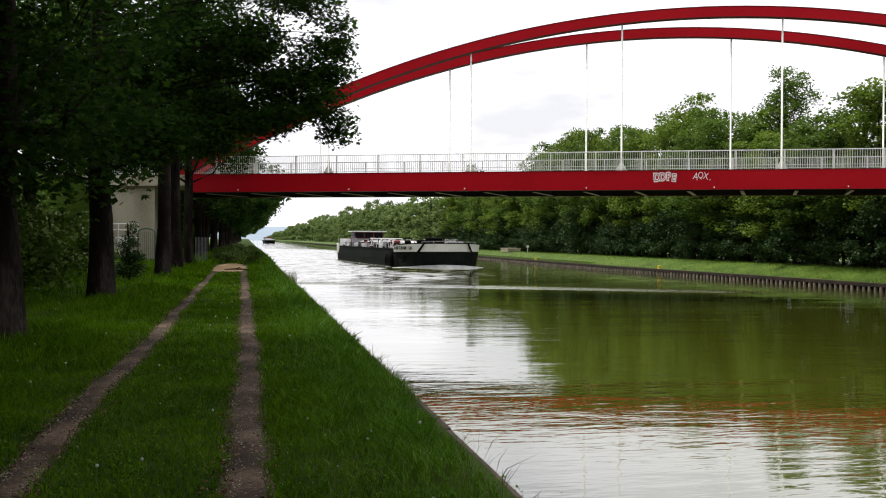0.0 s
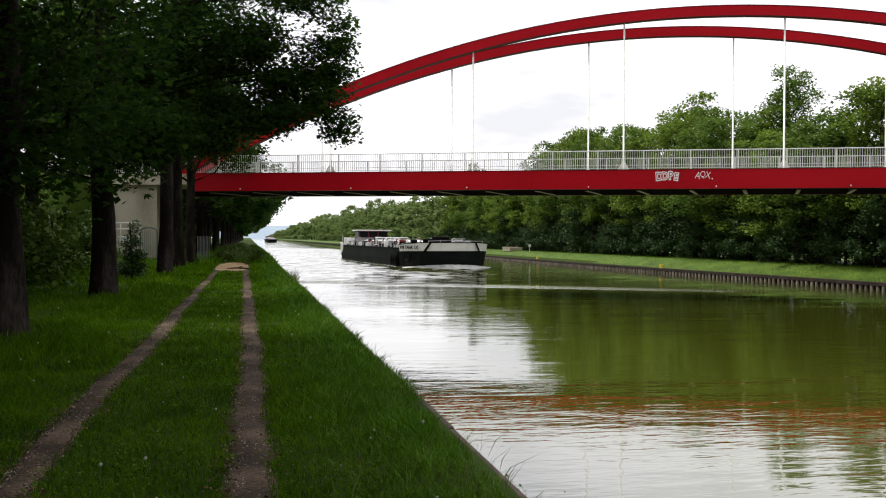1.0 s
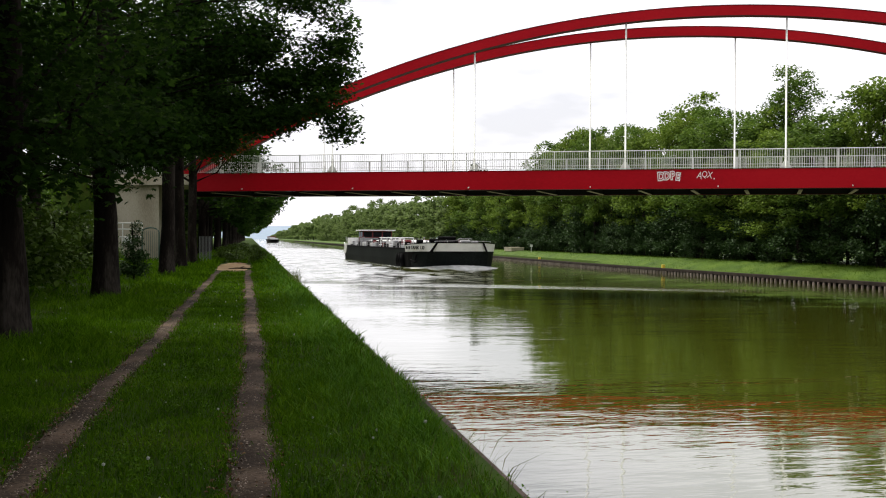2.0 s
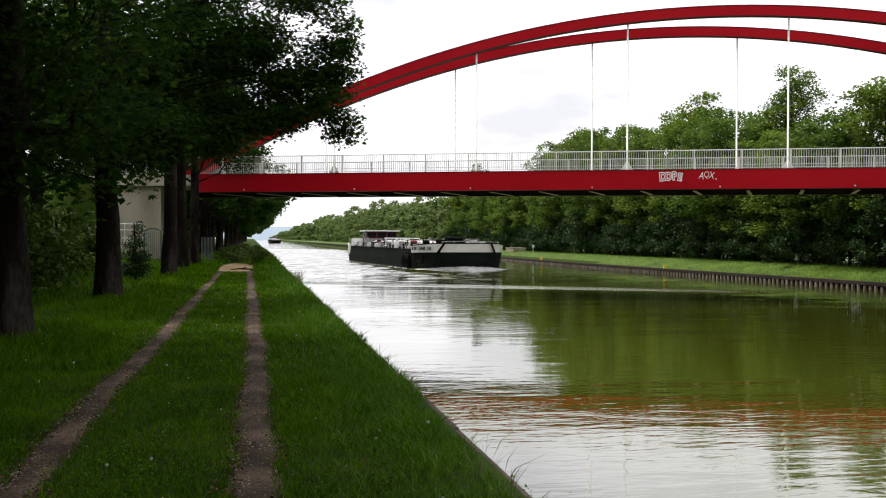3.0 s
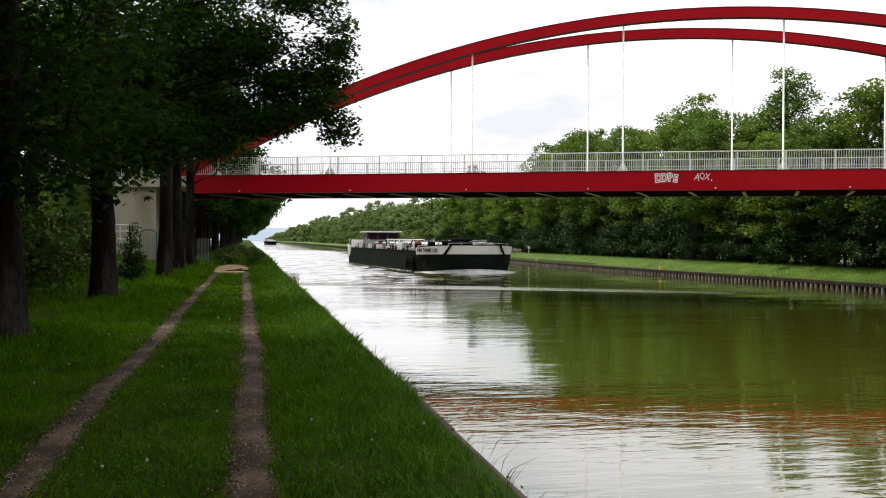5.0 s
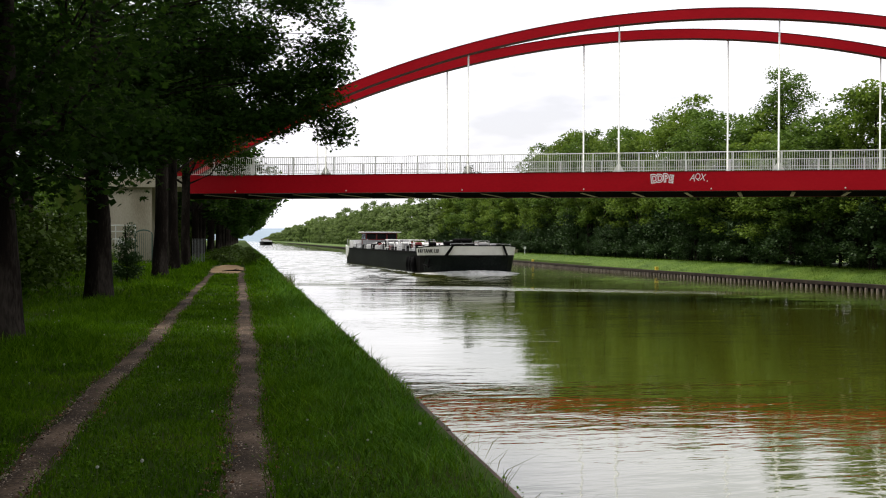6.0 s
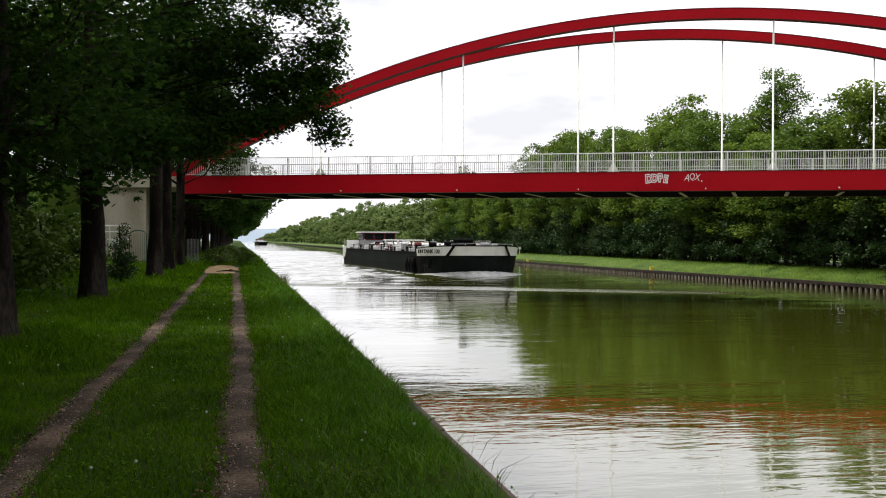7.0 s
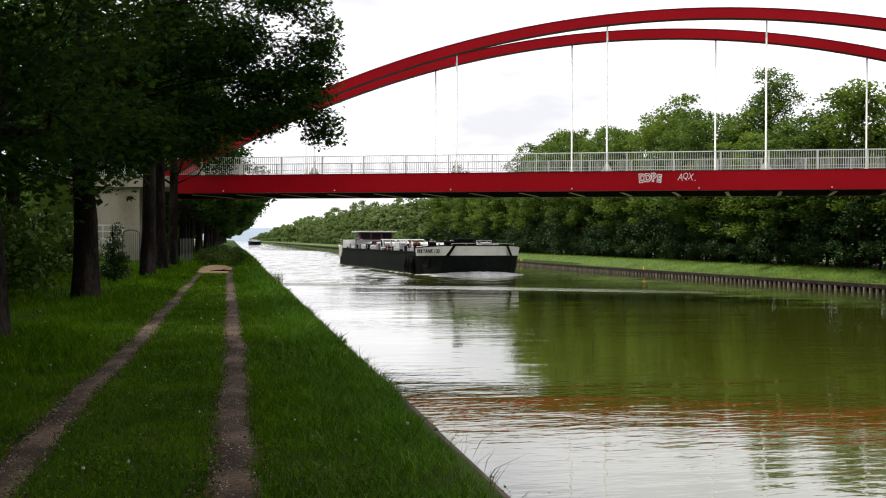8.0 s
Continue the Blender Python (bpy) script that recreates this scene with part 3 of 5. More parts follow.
        part("mid_rail", bm, GALV, railing)
        # upright bars: singly along the span over the near water, the rest as one filling
        count, pitch = int((r1 - r0) / 0.137), 0.137
        picked = range(100, 400) if side == 0 else range(0)
        c0 = np.array([[-1, -1, 0], [1, -1, 0], [1, 1, 0], [-1, 1, 0], [-1, -1, 1], [1, -1, 1], [1, 1, 1], [-1, 1, 1]], float) * (0.0115, 0.0115, 1.04) + (0, 0, 0.1)
        q0 = np.array([[0, 1, 5, 4], [1, 2, 6, 5], [2, 3, 7, 6], [3, 0, 4, 7]])
        rest = np.array([k for k in range(count) if k not in picked])
        vs = (c0[None] + (rest * pitch + r0 + ox)[:, None, None] * np.array([1, 0, 0]) + np.array([0, y, DECK_Z])).reshape(-1, 3)
        soup("railing_infill", vs, (q0[None] + (np.arange(len(rest)) * 8)[:, None, None]).reshape(-1, 4), GALV, railing, kind="stuff")
        one = None
        for k in picked:
            if one is None:
                one = soup("baluster", c0, q0, GALV, railing)
                ob = one
            else:
                ob = new("baluster", one.data)
                ob.parent = railing
            ob.location = (r0 + ox + k * pitch, y, DECK_Z)
    # deck slab between the girders
    bm = bmesh.new()
    prism(bm, [(s0 - 6, 0.3, DECK_Z - 0.55), (s1 + 3, 0.3, DECK_Z - 0.55), (s1 + 3 + SKEW[0], SKEW[1] - 0.3, DECK_Z - 0.55), (s0 - 6 + SKEW[0], SKEW[1] - 0.3, DECK_Z - 0.55)], (0, 0, 0.35))
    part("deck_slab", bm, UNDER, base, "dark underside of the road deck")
    s = s0 + 1.2
    while s < s1:
        bm = bmesh.new()
        ang = math.degrees(math.atan2(SKEW[1], 0.7))
        mid = (s + 0.35, SKEW[1] / 2)
        ln = math.hypot(SKEW[1], 0.7) - 0.64
        box(bm, (*mid, SOFFIT_Z + 0.36), (ln, 0.02, 0.66), ang)
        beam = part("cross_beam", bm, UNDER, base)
        # light caught by the beam's lower edge is put into the flange's pale colour
        bm = bmesh.new()
        box(bm, (*mid, SOFFIT_Z + 0.02), (ln, 0.22, 0.025), ang)
        part("flange", bm, CONCRETE, beam)
        s += STATION / 3
    # sprayed lettering on the girder's face
    up = Matrix.Rotation(radians(90), 4, "X")
    for ch, ds, dz, lean, k in (("D", -0.53, 0.0, 4, 1.0), ("D", -0.2, 0.02, -3, 0.95), ("P", 0.15, 0.05, 6, 0.98), ("E", 0.46, -0.02, -8, 0.9)):
        m = Matrix.Translation((21.12 + ds, -0.004, 5.43 + dz)) @ up @ Matrix.Rotation(radians(lean), 4, "Z") @ Matrix.Diagonal((0.8 * k, k, 1, 1))
        words(ch, 0.66, WHITE, base, "graffiti", m, 0.003, 0.06)
        words(ch, 0.66, RED, base, "graffiti", Matrix.Translation((0, -0.006, 0)) @ m, 0.003, -0.008)
    for ch, ds, dz, lean, k in (("A", -0.36, -0.02, -14, 1.0), ("Q", -0.08, 0.05, -10, 0.85), ("X", 0.22, 0.0, -12, 0.95), (".", 0.47, -0.02, 0, 1.2)):
        m = Matrix.Translation((23.2 + ds, -0.004, 5.5 + dz)) @ up @ Matrix.Rotation(radians(lean), 4, "Z") @ Matrix.Diagonal((0.75 * k, k, 1, 1))
        words(ch, 0.62, WHITE, base, "graffiti", m, 0.003, -0.004)
    return base


def local_b(s, d, z):
    """A place from the bridge's own axes."""
    return (BRIDGE_X + s * math.cos(PHI) - d * math.sin(PHI), BRIDGE_Y + s * math.sin(PHI) + d * math.cos(PHI), z)


def abutment(name, a0, a1, label, inset=0.0):
    base = tagged(new(name), label, "abutment", kind="structure")
    base.matrix_world = pose(BRIDGE_X, BRIDGE_Y, 0, 0, 0, math.degrees(PHI))
    c, w = (a0 + a1) / 2, a1 - a0
    bm = bmesh.new()
    k = SKEW[0] / SKEW[1]
    prism(bm, [(a0 + 0.3 * k, 0.3, -0.6), (a1 + inset + 0.3 * k, 0.3, -0.6), (a1 + inset + 5.8 * k, 5.8, -0.6), (a0 + 5.8 * k, 5.8, -0.6)], (0, 0, 5.75))
    part("wall", bm, CONCRETE, base)
    bm = bmesh.new()
    prism(bm, [(a0, -0.1, 5.152), (a1, -0.1, 5.152), (a1 + 6.0 * k, 6.0, 5.152), (a0 + 6.0 * k, 6.0, 5.152)], (0, 0, 0.7))
    part("cap", bm, CONCRETE, base)
    return base


bridge()
abutment("abutment_left", -24.2, -9.63, "pale weathered concrete bridge abutment with a cap", -2.4)
abutment("abutment_right", 57.03, 66, "weathered concrete bridge abutment beyond the bank")


# ---- the far bank ----
def quay():
    base = tagged(new("quay_wall"), "low piled bank wall with a dark timber cap", "bank wall", kind="structure")
    ys = [-60, 20, 45] + [50 + 4 * i for i in range(20)] + [140, 250, 960]

    def run(x0, x1, z0, z1):
        bm = bmesh.new()
        rows = [[bm.verts.new((bank_r(y) + x, y, z)) for x, z in ((x0, z0), (x1, z0), (x1, z1), (x0 + 0.03, z1), (x0, z1 - 0.03))] for y in ys]
        for p, q in zip(rows, rows[1:]):
            for k in range(5):
                bm.faces.new((p[k], q[k], q[(k + 1) % 5], p[(k + 1) % 5]))
        bm.faces.new(rows[0][::-1]), bm.faces.new(rows[-1])
        return bm

    part("cap_beam", run(-0.16, 0.24, -1.52, -1.25), RUST, base, "dark tarry capping beam")
    part("sheeting", run(0.12, 0.24, -2.3, -1.524), RUST, base)
    bm = bmesh.new()
    tube(bm, [(0, 0, -0.5), (0, 0, 0.22), (0, 0, 0.26)], [0.13, 0.12, 0.1], 7)
    first = part("pile", bm, PILE, base)
    ra = random.Random(9)
    for i in range(250):
        ob = first if i == 0 else new("pile", first.data)
        ob.parent = base
        y = 46 + 0.64 * i
        ob.location = (bank_r(y) - 0.05 + ra.uniform(-0.03, 0.03), y, WATER + ra.uniform(-0.03, 0.01))
        ob.rotation_euler = (0, ra.uniform(-0.05, 0.05), ra.uniform(0, 3))
    for k, (y, h) in enumerate(((95.5, 0.35), (137.0, 0.3))):
        bm = bmesh.new()
        box(bm, (0, 0, h / 2), (0.3, 0.3, h), bevel=0.02)
        mk = part("marker_post", bm, YELLOW)
        mk.location = (bank_r(y) + 0.05, y, -1.25)
        tagged(mk, "small yellow painted marker block on the bank wall", "marker")


quay()


def bank_trees():
    """A close row of trees and shrubs along the far bank, with taller ones behind."""
    ra = random.Random(21)
    kinds = ((3.0, 13, 0.55, LEAF_R), (3.6, 10, 0.6, LEAF_M), (2.6, 11, 0.55, LEAF_R), (3.3, 12, 0.5, LEAF_R), (4.0, 11, 0.55, LEAF_R), (3.0, 9, 0.62, LEAF_M))
    near = [tree("bank_tree", canopy(r * 1.2, 4.4, 14.6, 22, 40 + i), 6400, 0.29, 0.2, 3, mat, 60 + i, "leafy green deciduous tree in a dense bank row", 0.4, group="far bank trees", twigs=0, per=36, shell=0.35, up=0.8) for i, (r, c, f, mat) in enumerate(kinds)]
    far = [tree("bank_tree", crown(4.2, 4.2, 0.9, 14.2, 12, 80 + i, 0.55), 1800, 0.75, 0.22, 3, LEAF_HAZE, 90 + i, "leafy green deciduous tree in a dense bank row", 0.6, group="far bank trees", twigs=1) for i in range(3)]
    mid = [tree("bank_tree", canopy(3.9, 3.0, 14.2, 20, 70 + i), 4200, 0.34, 0.2, 3, (LEAF_R, LEAF_M)[i], 75 + i, "leafy green deciduous tree in a dense bank row", 0.4, group="far bank trees", twigs=0, per=30, shell=0.35, up=0.8) for i in range(2)]
    remote = [tree("bank_tree", crown(4.6, 4.6, 0.9, 14.2, 7, 180 + i, 0.7), 320, 2.2, 0.22, 3, LEAF_HAZE, 190 + i, "leafy green deciduous tree in a dense bank row", 0.8, group="far bank trees", twigs=0) for i in range(2)]
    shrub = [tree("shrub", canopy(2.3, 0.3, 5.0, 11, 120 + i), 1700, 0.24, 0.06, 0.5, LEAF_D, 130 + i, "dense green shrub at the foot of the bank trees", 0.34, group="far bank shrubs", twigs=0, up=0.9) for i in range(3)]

    def k_at(y):
        return 0.95 if y < 72 else 0.88 if y < 92 else 1.02 if y < 102 else 1.27 if y < 165 else 0.98 if y < 330 else 1.08 if y < 800 else 0.95 if y < 1300 else 0.75 if y < 1800 else 0.5

    for i, p in enumerate(mid):
        p.matrix_basis = Matrix.Translation((52.5, 60 + 9 * i, 0))
    y, i = 50.0, 0
    used = set()
    while y < 2400:
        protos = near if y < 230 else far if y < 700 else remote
        p = protos[ra.randrange(len(protos))]
        x = 48.3 + ra.uniform(-1.0, 1.4)
        k = k_at(y) * ra.uniform(0.88, 1.06)
        m = Matrix.Translation((x, y, -0.4)) @ Matrix.Rotation(ra.uniform(0, 6.28), 4, "Z") @ Matrix.Diagonal((ra.uniform(0.9, 1.15), ra.uniform(0.9, 1.15), k, 1))
        if p in used:
            copy_thing(p, m)
        else:
            used.add(p)
            p.matrix_basis = m
        y += ra.uniform(3.4, 5.2) * (1 if y < 230 else 1.5 if y < 700 else 3)
    # the row's unseen run behind, added to shut out sky light from there
    y = -110.0
    while y < 48:
        copy_thing(far[ra.randrange(3)], Matrix.Translation((48.5 + ra.uniform(-1, 1.2), y, -0.2)) @ Matrix.Rotation(ra.uniform(0, 6.28), 4, "Z") @ Matrix.Diagonal((1.1, 1.1, ra.uniform(0.85, 1.05), 1)))
        y += ra.uniform(5, 7)
    y = 46.0
    while y < 260:
        p = mid[ra.randrange(2)] if y < 175 else far[ra.randrange(3)]
        copy_thing(p, Matrix.Translation((53.5 + ra.uniform(-1.5, 2), y, 0)) @ Matrix.Rotation(ra.uniform(0, 6.28), 4, "Z") @ Matrix.Diagonal((1.1, 1.1, k_at(y) * ra.uniform(0.85, 1.05), 1)))
        y += ra.uniform(5, 7)
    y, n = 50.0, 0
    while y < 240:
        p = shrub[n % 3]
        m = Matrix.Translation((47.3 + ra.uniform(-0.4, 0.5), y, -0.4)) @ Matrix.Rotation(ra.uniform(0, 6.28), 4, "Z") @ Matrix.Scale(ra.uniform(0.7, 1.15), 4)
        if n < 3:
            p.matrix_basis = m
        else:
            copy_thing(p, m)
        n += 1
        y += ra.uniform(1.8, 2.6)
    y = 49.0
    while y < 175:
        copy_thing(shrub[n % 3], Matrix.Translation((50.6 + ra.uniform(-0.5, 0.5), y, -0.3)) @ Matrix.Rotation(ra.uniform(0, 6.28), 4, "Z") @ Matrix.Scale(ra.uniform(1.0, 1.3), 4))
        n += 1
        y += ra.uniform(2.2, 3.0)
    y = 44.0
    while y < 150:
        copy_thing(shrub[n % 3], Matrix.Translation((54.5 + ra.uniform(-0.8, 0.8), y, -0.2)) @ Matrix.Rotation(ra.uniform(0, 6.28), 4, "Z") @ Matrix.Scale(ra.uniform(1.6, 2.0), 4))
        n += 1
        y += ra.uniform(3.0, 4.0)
    tall = tree("tall_tree", canopy(4.2, 9.0, 18.6, 44, 7), 11000, 0.26, 0.28, 8, LEAF_M, 71, "tall dark-leaved tree standing above the bank row", 0.4, twigs=1, per=32, up=0.9)
    tall.matrix_basis = pose(55.0, 95.0, 0)
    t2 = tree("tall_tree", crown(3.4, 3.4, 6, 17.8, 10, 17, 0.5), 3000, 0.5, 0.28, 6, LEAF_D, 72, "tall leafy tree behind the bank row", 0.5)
    t2.location = (52, 227, 0)


bank_trees()


def bank_grass():
    rng = np.random.default_rng(3)
    n = 36000
    y = 50 + 170 * rng.uniform(0, 1, n) ** 1.6
    x = np.array([bank_r(v) for v in y]) + 0.28
    x = x + rng.uniform(0, 1, n) * (47.0 - x)
    z = np.array([height(a, b) for a, b in zip(x, y)])
    blades("bank_grass", x, y, z, 0.12, 0.022, rng, GRASS_R, "bright uncut grass on the far bank's slope")


def blades(name, x, y, z, tall, wide, rng, mat, label):
    """Loose blades: each a bent kite that stands on the ground."""
    n = len(x)
    an = rng.uniform(0, 6.283, n)
    side = np.stack([np.cos(an), np.sin(an), np.zeros(n)], 1)
    h = (tall * rng.uniform(0.45, 1.25, n))[:, None]
    lean = rng.normal(size=(n, 3)) * 0.5
    lean[:, 2] = 0
    p = np.stack([x, y, z], 1)
    w = (wide * rng.uniform(0.6, 1.3, n))[:, None]
    mid = p + h * (np.array([0, 0, 0.55]) + lean * 0.35)
    tip = p + h * (np.array([0, 0, 0.95]) + lean * 1.1)
    v = np.stack([p - [0, 0, 0.02], mid - side * w / 2, tip, mid + side * w / 2], 1).reshape(-1, 3)
    ob = soup(name, v, np.arange(4 * n).reshape(-1, 4), mat, kind="stuff")
    return tagged(ob, label, "grass")


bank_grass()


# ---- the near bank: avenue, bushes, grass ----
def avenue():
    label = "old avenue tree with dark rough bark and dense leaves"
    # the tree whose boughs hang out over the water
    sprays = [(6.0, 0.2, 8.3, 0.6, 1.0, 0.5), (6.5, 0.1, 7.6, 0.22, 0.6, 0.35), (6.45, 0.1, 7.0, 0.3, 0.7, 0.2), (6.5, 0.2, 6.35, 0.5, 0.9, 0.22), (5.6, -0.2, 6.75, 0.5, 1.0, 0.28), (6.1, -0.4, 5.75, 0.6, 0.8, 0.3),
              (6.5, -0.3, 4.72, 0.3, 0.6, 0.22), (6.25, -0.3, 5.05, 0.4, 0.7, 0.25), (5.6, -0.4, 5.45, 0.5, 1.0, 0.25), (5.0, -0.3, 5.2, 0.5, 1.0, 0.25), (5.9, 0.2, 6.2, 0.5, 0.9, 0.25), (6.3, 0.1, 7.2, 0.35, 0.7, 0.25), (5.1, 0.4, 8.6, 0.6, 1.2, 0.5), (5.0, 0.3, 6.2, 0.6, 1.2, 0.4)]
    inner = [(4.6, 0.3, 5.9, 0.7, 1.3, 0.6), (4.3, 0.6, 7.4, 0.6, 1.3, 0.7), (4.4, -0.6, 4.9, 0.6, 1.2, 0.3), (3.4, 0.4, 5.3, 1.0, 1.5, 0.7), (3.4, 0.2, 6.9, 1.0, 1.6, 0.9), (2.6, -0.6, 4.5, 1.4, 1.6, 0.6), (1.6, 0.4, 6.4, 1.6, 1.8, 1.2), (0.8, -1.6, 4.4, 1.9, 1.9, 0.9)]
    outer = [(3.2, 1.0, 8.9, 1.5, 2.0, 1.2), (3.2, 0, 11, 2.2, 2.4, 1.5), (-3.8, 1.0, 3.6, 1.7, 1.7, 0.9), (-5.6, 0, 3.8, 2.0, 2.0, 1.1), (-4.4, 1.2, 4.9, 2.0, 2.0, 1.2), (-4.0, 0.5, 6.8, 2.2, 2.2, 1.5), (-6.2, 0.5, 5.8, 2.2, 2.2, 1.6), (-2.0, 1.5, 5.4, 1.9, 1.9, 1.1)]
    # leaves crowd towards the light, so the sprays over the water carry most
    lobes = sprays * 3 + [(5.75, 0.1, 7.35, 0.45, 0.7, 0.3)] + inner * 3 + outer + crown(3.9, 4.3, 7.4, 14, 10, 77, 0.6)
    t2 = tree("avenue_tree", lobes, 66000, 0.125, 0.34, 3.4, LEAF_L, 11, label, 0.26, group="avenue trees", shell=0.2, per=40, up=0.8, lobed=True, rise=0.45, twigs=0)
    t2.matrix_basis = pose(-3.95, 28.6, 0)

    def common(seed, leaves, leaf, low=3.4, reach=5.4, extra=(), lobed=False, twigs=1):
        lob = crown(reach, reach, low, 15, 16, seed, 0.5) + list(extra)
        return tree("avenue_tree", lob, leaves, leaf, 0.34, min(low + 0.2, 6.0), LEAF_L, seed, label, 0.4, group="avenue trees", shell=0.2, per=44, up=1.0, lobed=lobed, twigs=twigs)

    a = common(31, 34000, 0.14, 3.6, 3.9, lobed=True, twigs=4)
    a.matrix_basis = pose(-3.95, 17.3, 0)
    # unseen extra leaves high up, added to shade this tree's lower crown
    rng = np.random.default_rng(38)
    leaf_mesh("upper_crown", lobe_points(crown(5.8, 5.8, 8.0, 15, 14, 39, 0.55), 13000, rng, 0.6, 30, 0.2), 0.36, rng, LEAF_L, a, 0.9)
    b = common(32, 23000, 0.165, 7.0, 5.6)
    b.matrix_basis = pose(-3.8, 47.0, 0)
    c = common(33, 8000, 0.38, 4.2, 6.0, ((6.2, 0.5, 5.0, 2.0, 2.2, 0.9), (5.4, -1.5, 6.6, 2.2, 2.2, 1.2)))
    d = common(34, 1800, 0.8, 4.2, 6.4, ((6.2, 0.5, 5.0, 2.0, 2.2, 0.9),))
    d.matrix_basis = pose(-4, 204, 0)
    c.matrix_basis = pose(-4.0, 84, 0)
    # coarse kind for the unseen trees that only give shade
    e = common(35, 4600, 0.5, 6.6, 6.0)
    e.matrix_basis = pose(-11.0, -20, 0) @ Matrix.Diagonal((1.3, 1.3, 1.25, 1))
    # the wood behind the avenue; its nearest trees are unseen, added for shade
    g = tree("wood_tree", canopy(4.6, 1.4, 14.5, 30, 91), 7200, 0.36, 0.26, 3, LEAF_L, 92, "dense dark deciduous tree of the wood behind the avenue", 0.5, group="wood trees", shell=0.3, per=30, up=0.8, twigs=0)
    g.matrix_basis = pose(-10.5, 30, 0)
    for x, y, t in ((-12.2, 38, 40), (-14.2, 46, 110), (-10.0, 22, 200), (-15.5, 30, 300), (-17.5, 40, 20), (-20, 50, 150), (-19, 24, 250), (-11.5, 13.5, 80), (-23, 36, 10), (-25, 46, 190), (-17, 15, 330), (-9.6, 5.5, 60), (-9.4, -3.5, 170), (-14, 0, 260), (-14.5, 8, 100), (-9.8, -13, 310), (-14, -9, 45), *((-10.5 - (i % 2), 78 + 11 * i, 70 * i) for i in range(15))):
        copy_thing(g, pose(x, y, 0, 0, 0, t))
    # the avenue's next trees: unseen, added so that crowns meeting overhead cast shade
    h = common(36, 15000, 0.4, 7.0, 6.2)
    h.matrix_basis = pose(-4.1, 6.0, 0)
    for x, y, t in ((-4.0, -5.5, 90), (-4.1, -16.5, 200), (-10.5, 2, 30), (-10.5, -9, 140)):
        copy_thing(h, pose(x, y, 0, 0, 0, t))
    for q, x, y, r, k, kz in ((b, -3.85, 56.6, 130, 0.95, 0.95), (b, -3.6, 63.4, 250, 0.9, 0.9), (b, -8.0, 36, 170, 0.95, 0.8), (b, -9.5, 47, 80, 1.0, 0.75), (e, -17, 8, 45, 1.15, 1)):
        copy_thing(q, pose(x, y, 0, 0, 0, r) @ Matrix.Diagonal((k, k, kz, 1)))
    # unseen trees behind, added as more avenue and wood to block sky light
    for i in range(6):
        copy_thing(e, pose(-4.0, -27.5 - 11 * i, 0, 0, 0, 200 + 70 * i) @ Matrix.Diagonal((1.25, 1.25, 1.2, 1)))
        copy_thing(e, pose(-11.0, -31 - 11 * i, 0, 0, 0, 60 + 80 * i) @ Matrix.Diagonal((1.1, 1.1, 1.1, 1)))
    ra = random.Random(4)
    y = 94
    while y < 640:
        copy_thing(c if y < 200 else d, pose(-4 + ra.uniform(-0.3, 0.3), y, 0, 0, 0, ra.uniform(-30, 30)) @ Matrix.Diagonal((1, 1, ra.uniform(0.9, 1.1), 1)))
        y += 10 if y < 200 else 16
    y = 76
    while y < 240:
        copy_thing(d, pose(-11 + ra.uniform(-1, 1), y, 0, 0, 0, ra.uniform(0, 360)) @ Matrix.Diagonal((1.1, 1.1, ra.uniform(0.9, 1.1), 1)))
        y += 9


avenue()


